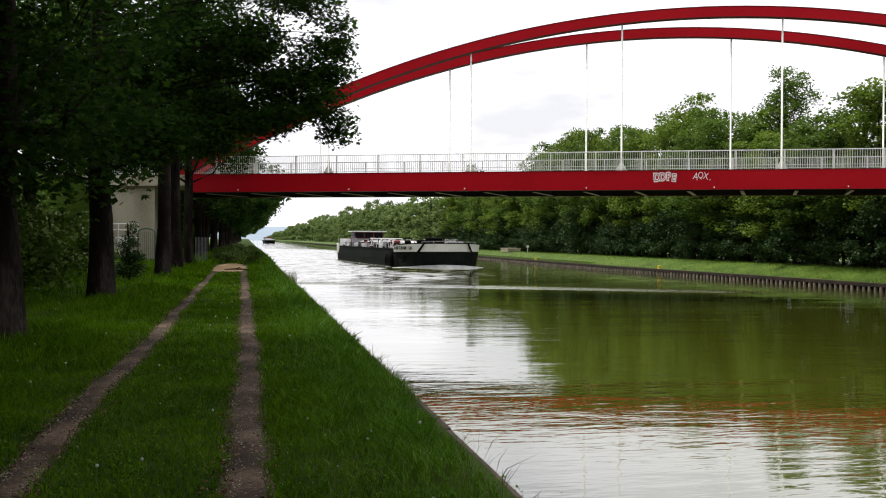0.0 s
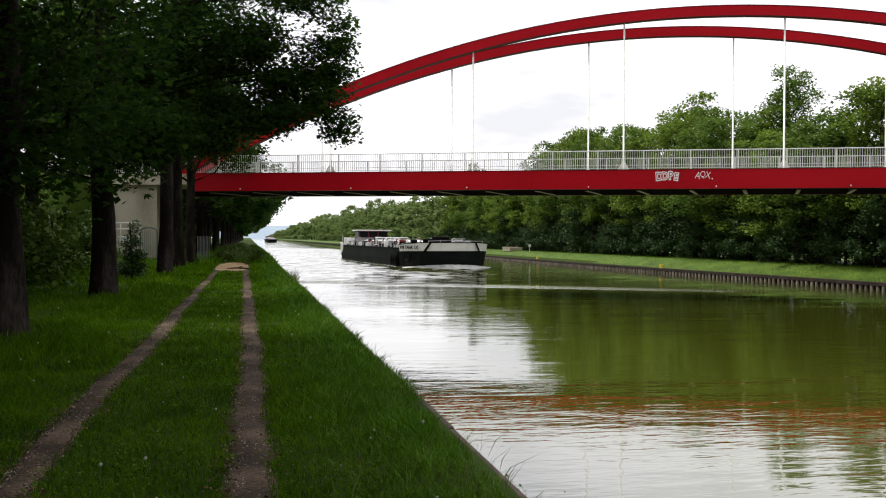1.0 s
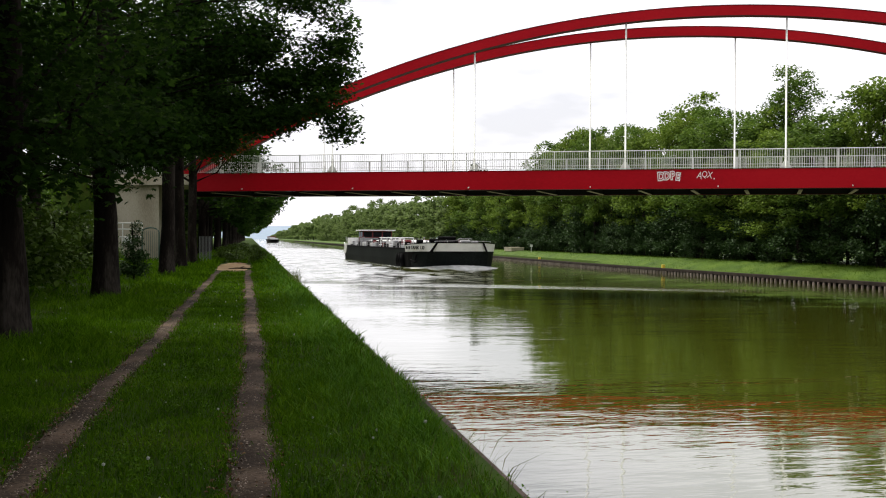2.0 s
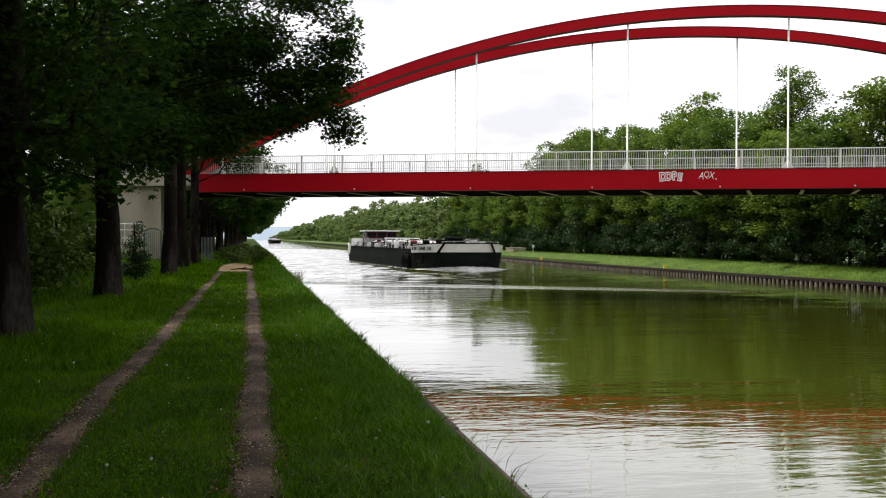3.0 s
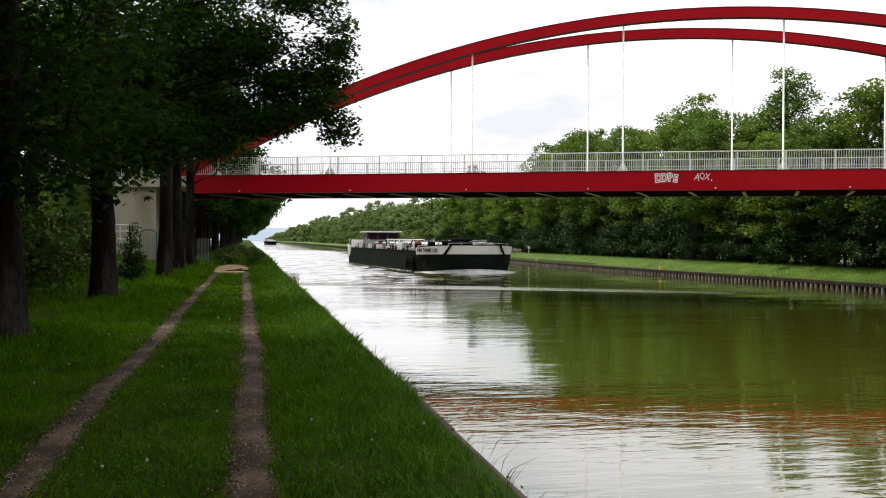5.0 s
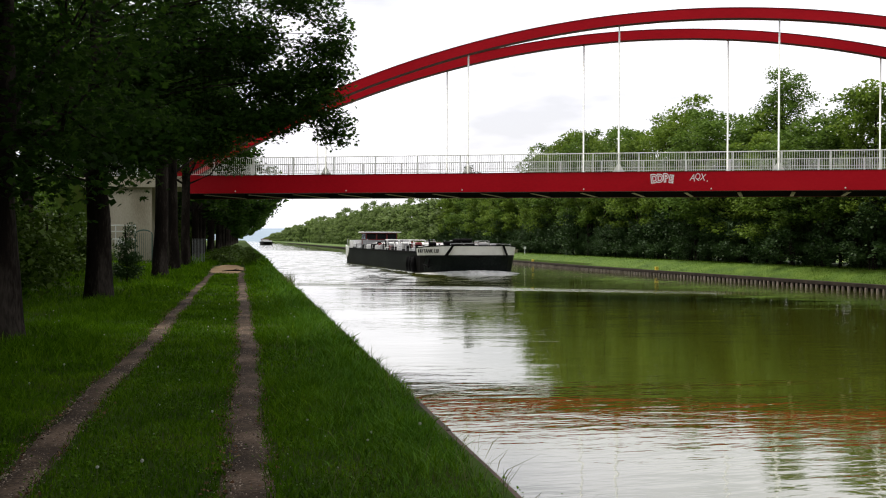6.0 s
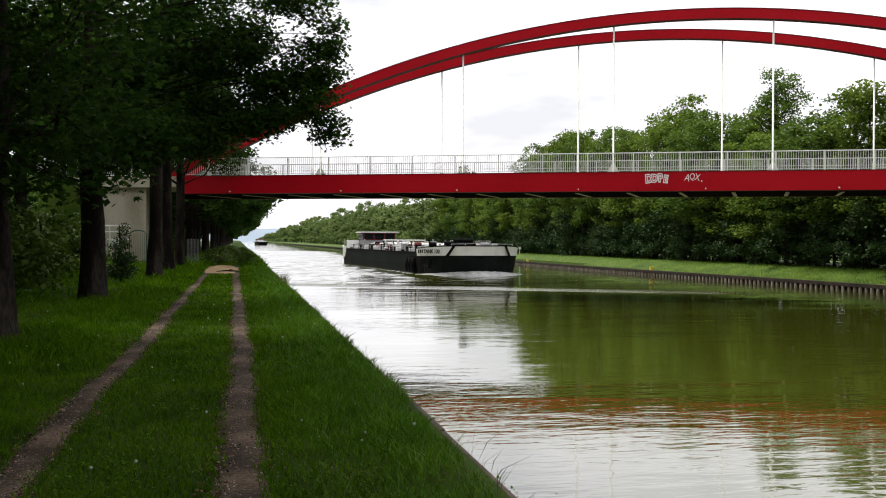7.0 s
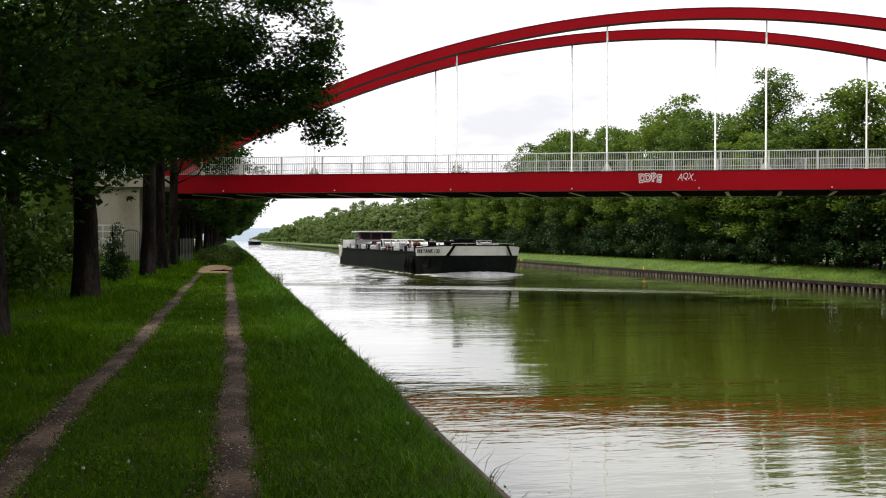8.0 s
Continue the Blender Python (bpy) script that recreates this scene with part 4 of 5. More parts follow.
def bushes():
    ra = random.Random(8)
    protos = [tree("bush", crown(1.5, 1.5, 0.25, 1.9, 7, 150 + i, 0.6), 1300, 0.19, 0.04, 0.4, LEAF_B, 160 + i, "leafy green bush growing behind the avenue trees", 0.3, group="verge bushes", twigs=1) for i in range(2)]
    spots = [(-6.4, 27.5, 0.9), (-7.6, 30.5, 1.1), (-6.6, 34, 0.85), (-8.5, 36, 1.2), (-7.3, 39.5, 1.0), (-9.5, 42, 1.3), (-8.6, 46.5, 1.1), (-10.5, 48, 1.4), (-9.6, 52, 1.2), (-12.0, 54, 1.4), (-11.5, 58.5, 1.3), (-14.0, 60, 1.5), (-6.2, 23.5, 0.7), (-7.2, 20.5, 0.9), (-16, 64, 1.4)]
    for gy in range(8):
        for gx in range(5):
            x, y = -8.5 - 2.2 * gx + ra.uniform(-0.8, 0.8), 43 + 3.0 * gy + ra.uniform(-1, 1)
            if (x - BRIDGE_X) * math.cos(PHI) + (y - BRIDGE_Y) * math.sin(PHI) < -15.8 or y < 52:
                spots.append((x, y, ra.uniform(0.8, 1.2)))
    for i, (x, y, k) in enumerate(spots):
        m = pose(x, y, height(x, y) - 0.1, 0, 0, ra.uniform(0, 360)) @ Matrix.Diagonal((k, k, k, 1))
        if i < 2:
            protos[i].matrix_basis = m
        else:
            copy_thing(protos[i % 2], m)
    # an unseen tall hedge on the landward side, added to block low sky light
    for i in range(18):
        y = -62 + 4.8 * i
        copy_thing(protos[i % 2], pose(-9.3 + ra.uniform(-0.5, 0.5), y, 0, 0, 0, ra.uniform(0, 360)) @ Matrix.Diagonal((1.7, 1.7, 2.3, 1)))
    sap = tree("sapling", [(0, 0, 0.5, 0.5, 0.5, 0.3), (0.05, 0, 1.0, 0.42, 0.42, 0.3), (-0.05, 0, 1.5, 0.3, 0.3, 0.25), (0.12, 0.1, 2.0, 0.12, 0.15, 0.2)], 3200, 0.08, 0.03, 0.4, LEAF_D, 170, "small dark sapling beside the trees", 0.11)
    sap.location = (-4.3, 38.5, 0)
    # scrub along the bank edge beyond the bridge
    for i, y in enumerate((66, 69, 72, 76, 80, 85, 90, 96, 103, 111, 120, 132)):
        copy_thing(protos[i % 2], pose(0.45 + ra.uniform(-0.3, 0.2), y, -0.2, 0, 0, i * 50) @ Matrix.Diagonal((0.45, 0.45, 0.42, 1)))
        copy_thing(protos[i % 2], pose(-1.6 + ra.uniform(-0.6, 0.6), y + 6, -0.2, 0, 0, i * 70) @ Matrix.Diagonal((0.7, 0.7, 0.5, 1)))
        copy_thing(protos[i % 2], pose(-7.5 + ra.uniform(-0.5, 0.5), 76 + 3.6 * i, -0.2, 0, 0, i * 30) @ Matrix.Diagonal((1.5, 1.5, 2.0, 1)))


bushes()


def grass():
    rng = np.random.default_rng(12)
    bare = [(c, h) for c, h in TRACKS]

    def region(name, y0, y1, per, tall, wide, label):
        n = int((y1 - y0) * (6.5 + 0.25 * abs(y0 + y1) / 2) * per)
        y = rng.uniform(y0, y1, n)
        x = rng.uniform(np.maximum(-4.5 - 0.25 * np.abs(y), -14), BANK_L + 0.02, n)
        keep = np.ones(n, bool)
        for c, h in bare:
            tx = track_x(c, y)
            d = np.abs(x - tx)
            keep &= d > h * rng.uniform(0.5, 1.3, n)
        # blades thinned on the landward side, so dark soil imitates the avenue's deep shade
        keep &= rng.uniform(0, 1, n) < 1 - 0.62 * np.clip((-2.3 - x) / 1.6, 0, 1)
        keep &= ~((y > 50) & (y < 66.5) & (np.abs(x + 0.98) < rng.uniform(0.8, 1.2, n)))
        keep &= (y > 10) | (x < BANK_L - 0.1)
        x, y = x[keep], y[keep]
        # short where wheels and feet pass, long towards the edges
        mid = np.exp(-((x + 0.82) / 0.9) ** 4)
        far = np.clip((np.abs(x + 0.8) - 0.8) / 1.2, 0, 1)
        tuft = 0.72 + 0.42 * np.sin(x * 5.1 + 2 * np.sin(y * 3.3)) * np.sin(y * 2.3 + x) + 0.34 * np.sin(x * 1.9 + 1.3 * np.sin(y * 0.9)) * np.sin(y * 0.8 - 0.7 * x)
        k = (0.5 + 0.67 * far - 0.1 * mid) * tuft * (1 - 0.45 * np.clip((x - 1.3) / 0.35, 0, 1))
        k = np.maximum(k, 0.3)
        z = np.array([height(a, b) for a, b in zip(x, y)])
        # paler blades mix in towards the water: the brighter light is in their colour
        lit_mix = rng.uniform(0, 1, len(x)) < 0.6 * np.clip((x - 0.25) / 0.9, 0, 1)
        for pick, mat in ((lit_mix, GRASS_LIT), (~lit_mix, GRASS)):
            blades(name, x[pick], y[pick], z[pick], (tall * k)[pick], wide, rng, mat, label)

    region("towpath_grass", -8.0, 4.0, 250, 0.22, 0.016, "lush dark green grass on the towpath verge")
    region("towpath_grass", 4.0, 13, 1500, 0.18, 0.008, "lush dark green grass on the towpath verge")
    region("towpath_grass", 13, 28, 600, 0.2, 0.014, "lush dark green grass on the towpath verge")
    region("towpath_grass", 28, 62, 110, 0.24, 0.036, "lush dark green grass on the towpath verge")
    region("towpath_grass", 62, 140, 16, 0.4, 0.09, "lush dark green grass on the towpath verge")
    # loose stones on the wheel tracks
    n = 25000
    y = 4 + 26 * rng.uniform(0, 1, n) ** 2.2
    c = np.where(rng.uniform(0, 1, n) < 0.5, TRACKS[0][0], TRACKS[1][0])
    x = track_x(c, y) + rng.normal(size=n) * 0.115
    z = np.array([height(p, q) for p, q in zip(x, y)]) + 0.024 * np.clip(1 - (np.abs(x - track_x(c, y)) / 0.24) ** 2, 0, 1)
    r = (0.004 + 0.01 * rng.uniform(0, 1, n) ** 2)[:, None, None] * (1 + rng.uniform(-0.35, 0.35, (n, 6, 1)))
    octa = np.array([[1, 0, 0], [0, 1, 0], [-1, 0, 0], [0, -1, 0], [0, 0, 0.7], [0, 0, -0.7]], float)
    an = rng.uniform(0, 6.283, n)
    rot = np.stack([np.stack([np.cos(an), -np.sin(an), 0 * an], 1), np.stack([np.sin(an), np.cos(an), 0 * an], 1), np.stack([0 * an, 0 * an, 1 + 0 * an], 1)], 1)
    v = np.einsum("nij,kj->nki", rot, octa) * r + np.stack([x, y, z], 1)[:, None]
    f = np.array([[0, 1, 4], [1, 2, 4], [2, 3, 4], [3, 0, 4], [1, 0, 5], [2, 1, 5], [3, 2, 5], [0, 3, 5]])
    tagged(soup("track_pebbles", v.reshape(-1, 3), (f[None] + (np.arange(n) * 6)[:, None, None]).reshape(-1, 3), PEBBLE, kind="stuff"), "loose grey and brown pebbles on the wheel tracks", "gravel")
    # dead leaves along the tracks' edges
    n = 3200
    y = 4 + 40 * rng.uniform(0, 1, n) ** 1.6
    c = np.where(rng.uniform(0, 1, n) < 0.5, TRACKS[0][0], TRACKS[1][0])
    x = track_x(c, y) + np.where(rng.uniform(0, 1, n) < 0.65, -1, 1) * (0.17 + rng.normal(size=n) * 0.06)
    z = np.array([height(p, q) for p, q in zip(x, y)]) + 0.025
    litter = leaf_mesh("leaf_litter", np.stack([x, y, z], 1), 0.035, rng, LITTER, up=2.0)
    tagged(litter, "brown dead leaves and litter along the wheel tracks", "leaf litter", kind="stuff")
    # low broad-leaved weeds in patches between the blades
    n = 420
    cy = 5 + 34 * rng.uniform(0, 1, n) ** 1.7
    cx = rng.uniform(-3.2 - 0.12 * cy, 1.55, n)
    ok = np.min([np.abs(cx - track_x(q, cy)) for q, _ in TRACKS], axis=0) > 0.3
    cx, cy = cx[ok], cy[ok]
    wide = rng.uniform(0.05, 0.22, len(cx))
    each = 70
    px = np.repeat(cx, each) + rng.normal(size=len(cx) * each) * np.repeat(wide, each)
    py = np.repeat(cy, each) + rng.normal(size=len(cx) * each) * np.repeat(wide, each) * 1.3
    pz = np.array([height(p, q) for p, q in zip(px, py)]) + rng.uniform(0.03, 0.15, len(px))
    weeds = leaf_mesh("verge_weeds", np.stack([px, py, np.where(px < BANK_L, pz, 0.0)], 1), 0.024, rng, WEED, up=1.4)
    tagged(weeds, "low broad-leaved green weeds among the verge grass", "weeds", kind="stuff")
    # long seeding stalks, most of them at the bank's edge
    n = 650
    y = 5 + 45 * rng.uniform(0, 1, n) ** 1.7
    x = np.where(rng.uniform(0, 1, n) < 0.6, rng.uniform(1.45, BANK_L + 0.03, n), rng.uniform(0.4, 1.6, n))
    blades("grass_stalks", x, y, np.array([height(p, q) for p, q in zip(x, y)]) - 0.03, 0.27, 0.006, rng, STALK, "thin pale seeding grass stalks at the bank's edge")
    n = 110
    x, y = 1.6 + rng.normal(size=n) * 0.12, 38 + rng.normal(size=n) * 1.6
    blades("wild_umbels", x, y, np.zeros(n) - 0.1, 0.6, 0.018, rng, STALK, "tall pale wild umbels at the bank's edge")
    # pale seed heads in the grass
    bm = bmesh.new()
    bmesh.ops.create_icosphere(bm, subdivisions=1, radius=0.018, matrix=Matrix.Translation((0, 0, 0.16)))
    tube(bm, [(0, 0, 0), (0, 0, 0.155)], [0.002, 0.0015], 4)
    me = bpy.data.meshes.new("dandelion")
    bm.to_mesh(me)
    bm.free()
    me.materials.append(FLOWER)
    me.materials.append(STALK)
    for f in me.polygons:
        f.material_index = int(f.center.z < 0.14)
    for i in range(400):
        y = 5.5 + 30 * rng.uniform() ** 1.5
        x = rng.uniform(-3.6 - 0.1 * y, 1.5)
        if min(abs(x - c) for c, _ in TRACKS) < 0.3:
            continue
        ob = new("dandelion", me)
        s = 0.22 + 0.75 * rng.uniform() ** 3
        ob.matrix_basis = pose(x, y, height(x, y), rng.uniform(-12, 12), rng.uniform(-12, 12), 0) @ Matrix.Scale(s, 4)
        tagged(ob, "pale dandelion seed head standing in the grass", "dandelion", "dandelions in the grass")


grass()


# ---- the barge ----
def bow_line(w, rake):
    """Half of the blunt, rounded bow in plan, from the middle to the cheek."""
    return [(0, -rake - 0.4), (1.5, -rake - 0.28), (2.7, -rake + 0.08), (3.6, 0.65 - rake * 0.95), (4.3, 1.55 - rake * 0.9), (4.8 + (w - 5.1) * 0.7, 2.6 - rake * 0.8), (w - 0.06, 3.6 - rake * 0.4)]


def hull_ring(z, flare, rake):
    """The hull's outline at a height: blunt front, square cheeks, slightly narrowed stern."""
    w = 5.1 + flare
    half = bow_line(w, rake)[1:] + [(w, 30.0), (w, 55.5), (4.6, 58.6), (3.6, 60.0)]
    return [(x, y, z) for x, y in half] + [(-x, y, z) for x, y in reversed(half)]


def skin(bm, rings, cap=True):
    vs = [[bm.verts.new(p) for p in r] for r in rings]
    n = len(vs[0])
    for a, b in zip(vs, vs[1:]):
        for i in range(n):
            bm.faces.new((a[i], a[(i + 1) % n], b[(i + 1) % n], b[i]))
    if cap:
        bm.faces.new(vs[-1])
    return bm


def barge():
    base = tagged(new("tank_barge"), "long black tank barge with white bow bulwark under way", "barge")
    bm = bmesh.new()
    skin(bm, [hull_ring(-0.9, -0.5, -2.5), hull_ring(0.0, -0.12, 0.0), hull_ring(0.9, 0.0, 0.5), hull_ring(1.75, 0.03, 0.9), hull_ring(2.28, 0.04, 0.95)])
    hull = part("hull", bm, HULL, base, "dark hull with dull scraped plating")
    bm = bmesh.new()
    skin(bm, [hull_ring(2.14, 0.08, 0.92), hull_ring(2.3, 0.08, 0.95)])
    part("rubbing_strake", bm, BLACK, hull)

    # bow: black cheek plating and the white bulwark above it
    def band(z0, z1, f0, f1, r0, r1, end, lift0=0.0, lift1=0.0, thick=0.08):
        b = bmesh.new()
        rows = []
        for z, f, r, lift in ((z0, f0, r0, lift0), (z1, f1, r1, lift1)):
            w = 5.1 + f
            pts = [(-w, end)] + [(-x, y) for x, y in reversed(bow_line(w, r)[1:])] + bow_line(w, r) + [(w, end)]
            rows.append([(x, y, z + lift * max(0, 1 - max(0, y + 1) / 9)) for x, y in pts])
        outer = [[b.verts.new(p) for p in r] for r in rows]
        inner = [[b.verts.new((p[0] * 0.985, p[1] + thick, p[2])) for p in r] for r in rows]
        for k in range(len(rows[0]) - 1):
            b.faces.new((outer[0][k], outer[0][k + 1], outer[1][k + 1], outer[1][k]))
            b.faces.new((inner[0][k + 1], inner[0][k], inner[1][k], inner[1][k + 1]))
            b.faces.new((outer[1][k], outer[1][k + 1], inner[1][k + 1], inner[1][k]))
            b.faces.new((outer[0][k + 1], outer[0][k], inner[0][k], inner[0][k + 1]))
        return b

    part("bow_plating", band(-0.6, 1.8, -0.1, 0.1, -0.6, 0.97, 8.0, 0.0, 0.25), BLACK, hull, "black painted bow plating")
    bulwark = part("bulwark", band(1.8, 2.42, 0.1, 0.2, 0.97, 1.25, 4.2, 0.2, 0.5), WHITE, base, "white painted bow bulwark")
    part("gunwale", band(2.42, 2.52, 0.21, 0.21, 1.27, 1.29, 4.2, 0.5, 0.5, 0.12), BLACK, bulwark, "black gunwale edge")
    for sx in (-1, 1):
        b = bmesh.new()
        prism(b, [(sx * 3.12, -0.98, 1.95), (sx * 3.4, -0.72, 1.95), (sx * 2.72, -1.42, 3.1), (sx * 2.5, -1.5, 3.1)], (0, 0.12, 0))
        part("bow_stripe", b, BLACK, bulwark)
        # fenders and anchor gear on the cheeks
        for y, r in ((5.6, 0.28), (7.2, 0.22), (8.6, 0.22)):
            b = bmesh.new()
            tube(b, [(sx * 5.25, y, 0.15), (sx * 5.3, y, 0.8), (sx * 5.28, y, 1.7)], [r, r * 1.1, r * 0.8], 10)
            part("fender", b, BLACK, hull, smooth=True)
        if sx > 0:
            continue
        b = bmesh.new()
        tube(b, [(sx * 4.55, 1.2, 1.6), (sx * 4.7, 1.15, 0.9)], [0.1, 0.1], 8)
        tube(b, [(sx * 4.3, 0.9, 0.95), (sx * 4.7, 1.1, 0.75), (sx * 5.1, 1.9, 1.0)], [0.06, 0.13, 0.06], 8)
        part("anchor", b, BLACK, hull)
    # name on the cheek: an unread first word, then letters
    m = Matrix.Translation((-4.66, 1.25, 2.42)) @ Matrix.Rotation(radians(-62), 4, "Z") @ Matrix.Rotation(radians(86), 4, "X")
    words("TANK 130", 0.54, BLACK, bulwark, "lettering", m @ Matrix.Translation((0.5, -0.04, 0.07)), 0.01, 0.008)
    b = bmesh.new()
    for k in range(3):
        box(b, (-1.5 + 0.28 * k, -0.04, 0.05), (0.16, 0.36, 0.03))
    bars = part("lettering", b, BLACK, bulwark)
    bars.matrix_basis = m
    # main deck, coaming and gear
    b = bmesh.new()
    box(b, (0, 28, 1.9), (9.4, 50, 0.3), bevel=0.05)
    part("deck", b, DECK, base)
    b = bmesh.new()
    box(b, (0, 29, 2.2), (7.6, 40, 0.55), bevel=0.12)
    part("tank_trunk", b, DECK, base, "raised grey tank trunk")
    ra = random.Random(14)
    for y in np.arange(11, 49, 3.1):
        for sx in (-1, 0, 1):
            b = bmesh.new()
            h = ra.uniform(0.4, 0.85)
            if ra.random() < 0.5:
                tube(b, [(0, 0, 0), (0, 0, h), (0, 0, h + 0.1)], [0.5, 0.5, 0.3], 12)
            else:
                box(b, (0, 0, h / 2), (ra.uniform(0.7, 1.5), ra.uniform(0.8, 1.5), h), bevel=0.04)
            hatch = part("hatch", b, (DECK, WHITE, DECK, BLACK, CABIN)[ra.randrange(5)], base)
            hatch.location = (sx * 2.6 + ra.uniform(-0.4, 0.4), float(y) + ra.uniform(-0.6, 0.6), 2.42)
    for k in range(84):
        sx = ra.choice((-1, -1, 1))
        y = 9 + 43 * ra.random()
        h = ra.uniform(0.6, 1.5)
        b = bmesh.new()
        kind = ra.randrange(3)
        if kind == 0:
            tube(b, [(0, 0, 0), (0, 0, h), (0, 0, h + 0.02), (0, 0, h + 0.15)], [0.07, 0.07, 0.16, 0.1], 8)
        elif kind == 1:
            box(b, (0, 0, h * 0.4), (ra.uniform(0.3, 0.9), ra.uniform(0.4, 1.6), h * 0.8), bevel=0.03)
        else:
            tube(b, [(0, -0.8, 0), (0, -0.8, h * 0.8), (0, 0.8, h * 0.8), (0, 0.8, 0)], [0.04] * 4, 6)
        gear = part(("vent_pipe", "deck_box", "hand_hoop")[kind], b, ra.choice((WHITE, DECK, DECK, WHITE, BLACK, BLACK, CABIN)), base)
        gear.location = (sx * ra.uniform(2.6, 4.5), y, 2.04)
    b = bmesh.new()
    tube(b, [(-3.0, 10, 3.5), (-3.0, 34, 3.55)], [0.06, 0.06], 6)
    for y in (10, 16, 22, 28, 34):
        tube(b, [(-3.0, y, 2.4), (-3.0, y, 3.55)], [0.05, 0.05], 6)
    part("pipe_gantry", b, WHITE, base)
    for x, z, r in ((-1.1, 3.0, 0.11), (0.2, 3.05, 0.14), (1.3, 2.95, 0.1), (-3.7, 2.75, 0.07), (3.7, 2.75, 0.07)):
        b = bmesh.new()
        tube(b, [(x, 8, z), (x, 30, z + 0.05), (x, 50, z)], [r] * 3, 8)
        part("deck_pipe", b, WHITE if r > 0.1 else DECK, base, smooth=True)
    for y in (12, 20, 28, 36, 44):
        b = bmesh.new()
        tube(b, [(-3.9, y, 2.7), (3.9, y, 2.7)], [0.09, 0.09], 8)
        box(b, (0, y, 2.8), (0.5, 0.35, 0.7), bevel=0.03)
        part("cross_pipe", b, DECK, base)
    # side rails
    for sx in (-1, 1):
        b = bmesh.new()
        tube(b, [(sx * 4.75, 8, 2.85), (sx * 4.75, 52, 2.85)], [0.016, 0.016], 5)
        tube(b, [(sx * 4.75, 8, 2.5), (sx * 4.75, 52, 2.5)], [0.012, 0.012], 5)
        rail = part("side_rail", b, DECK, base)
        for k in range(11):
            b = bmesh.new()
            w, h = ra.uniform(0.7, 1.7), ra.uniform(0.5, 1.0)
            box(b, (sx * 3.95, 11.5 + 3.7 * k, 2.04 + h / 2), (0.8, w, h), bevel=0.05)
            part("deck_locker", b, (WHITE, DECK, WHITE, BLACK)[k % 4], base)
        for y in np.arange(8, 53, 2.2):
            b = bmesh.new()
            tube(b, [(sx * 4.75, float(y), 2.0), (sx * 4.75, float(y), 2.86)], [0.025, 0.025], 5)
            part("stanchion", b, WHITE, rail)
        for y in (14, 24, 34, 44, 51):
            for dy in (-0.3, 0.3):
                b = bmesh.new()
                tube(b, [(sx * 4.6, y + dy, 2.0), (sx * 4.6, y + dy, 2.5)], [0.15, 0.17], 8)
                part("bollard", b, BLACK, base)
    # foredeck gear
    for x, y, s in ((-2.0, 3.0, (1.6, 1.0, 0.9)), (1.6, 2.6, (1.2, 1.2, 0.8)), (0, 5.2, (2.6, 1.2, 1.2)), (3.2, 4.4, (0.8, 0.8, 0.7)), (-3.2, 5.6, (0.9, 0.9, 0.8))):
        b = bmesh.new()
        box(b, (x, y, 2.1 + s[2] / 2), s, bevel=0.08)
        tube(b, [(x - s[0] * 0.4, y - 0.2, 2.3 + s[2]), (x + s[0] * 0.4, y - 0.2, 2.3 + s[2])], [0.2, 0.2], 10)
        part("winch", b, DECK if x > 0 else BLACK, base)
    for k in range(26):
        b = bmesh.new()
        h = ra.uniform(0.7, 1.45)
        if k % 3 == 0:
            tube(b, [(0, 0, 0), (0, 0, h), (0, 0, h + 0.12)], [0.06, 0.06, 0.14], 8)
        elif k % 3 == 1:
            box(b, (0, 0, h * 0.4), (ra.uniform(0.4, 1.3), ra.uniform(0.3, 0.8), h * 0.8), bevel=0.05)
        else:
            tube(b, [(-0.6, 0, 0), (-0.6, 0, h), (0.6, 0, h), (0.6, 0, 0)], [0.035] * 4, 6)
        gear = part(("vent_pipe", "deck_box", "hand_hoop")[k % 3], b, ra.choice((WHITE, DECK, BLACK, DECK, CABIN)), base)
        y = ra.uniform(1.0, 9.0)
        w = 2.2 if y < 2.5 else 4.3
        gear.location = (ra.uniform(-w, w), y, 2.04)
    b = bmesh.new()
    tube(b, [(-2.8, -0.7, 3.15), (0, -1.0, 3.2), (2.8, -0.7, 3.15), (4.6, 2.4, 3.1)], [0.03] * 4, 5)
    rail = part("bow_rail", b, DECK, base)
    for x, y in ((-2.8, -0.7), (-1.4, -0.85), (0, -1.0), (1.4, -0.85), (2.8, -0.7), (4.6, 2.4)):
        b = bmesh.new()
        tube(b, [(x, y, 2.1), (x, y, 3.18)], [0.025, 0.025], 5)
        part("stanchion", b, WHITE, rail)
    # stern: white quarters, cabin and wheelhouse
    for sx in (-1, 1):
        b = bmesh.new()
        prism(b, [(sx * 5.24, 52.4, 2.55), (sx * 5.24, 52.9, 1.7), (sx * 5.24, 53.8, 1.1), (sx * 5.24, 55.5, 0.8), (sx * 5.24, 55.5, 2.6)], (-sx * 0.14, 0, 0))
        prism(b, [(sx * 5.24, 55.5, 0.8), (sx * 4.74, 58.7, 0.8), (sx * 4.8, 58.8, 2.75), (sx * 5.24, 55.5, 2.6)], (-sx * 0.14, 0, 0))
        part("stern_plate", b, WHITE, hull, "white painted stern quarter")
        for y in (53.4, 55.6):
            b = bmesh.new()
            box(b, (sx * 3.9, y, 2.75), (1.3, 1.6, 1.5), bevel=0.06)
            part("deck_locker", b, WHITE, base)
    b = bmesh.new()
    box(b, (0, 54.6, 2.7), (6.4, 6.4, 1.6), bevel=0.06)
    cabin = part("cabin", b, DECK, base)
    b = bmesh.new()
    box(b, (-0.3, 53.6, 3.0), (4.9, 4.2, 3.2), bevel=0.05)
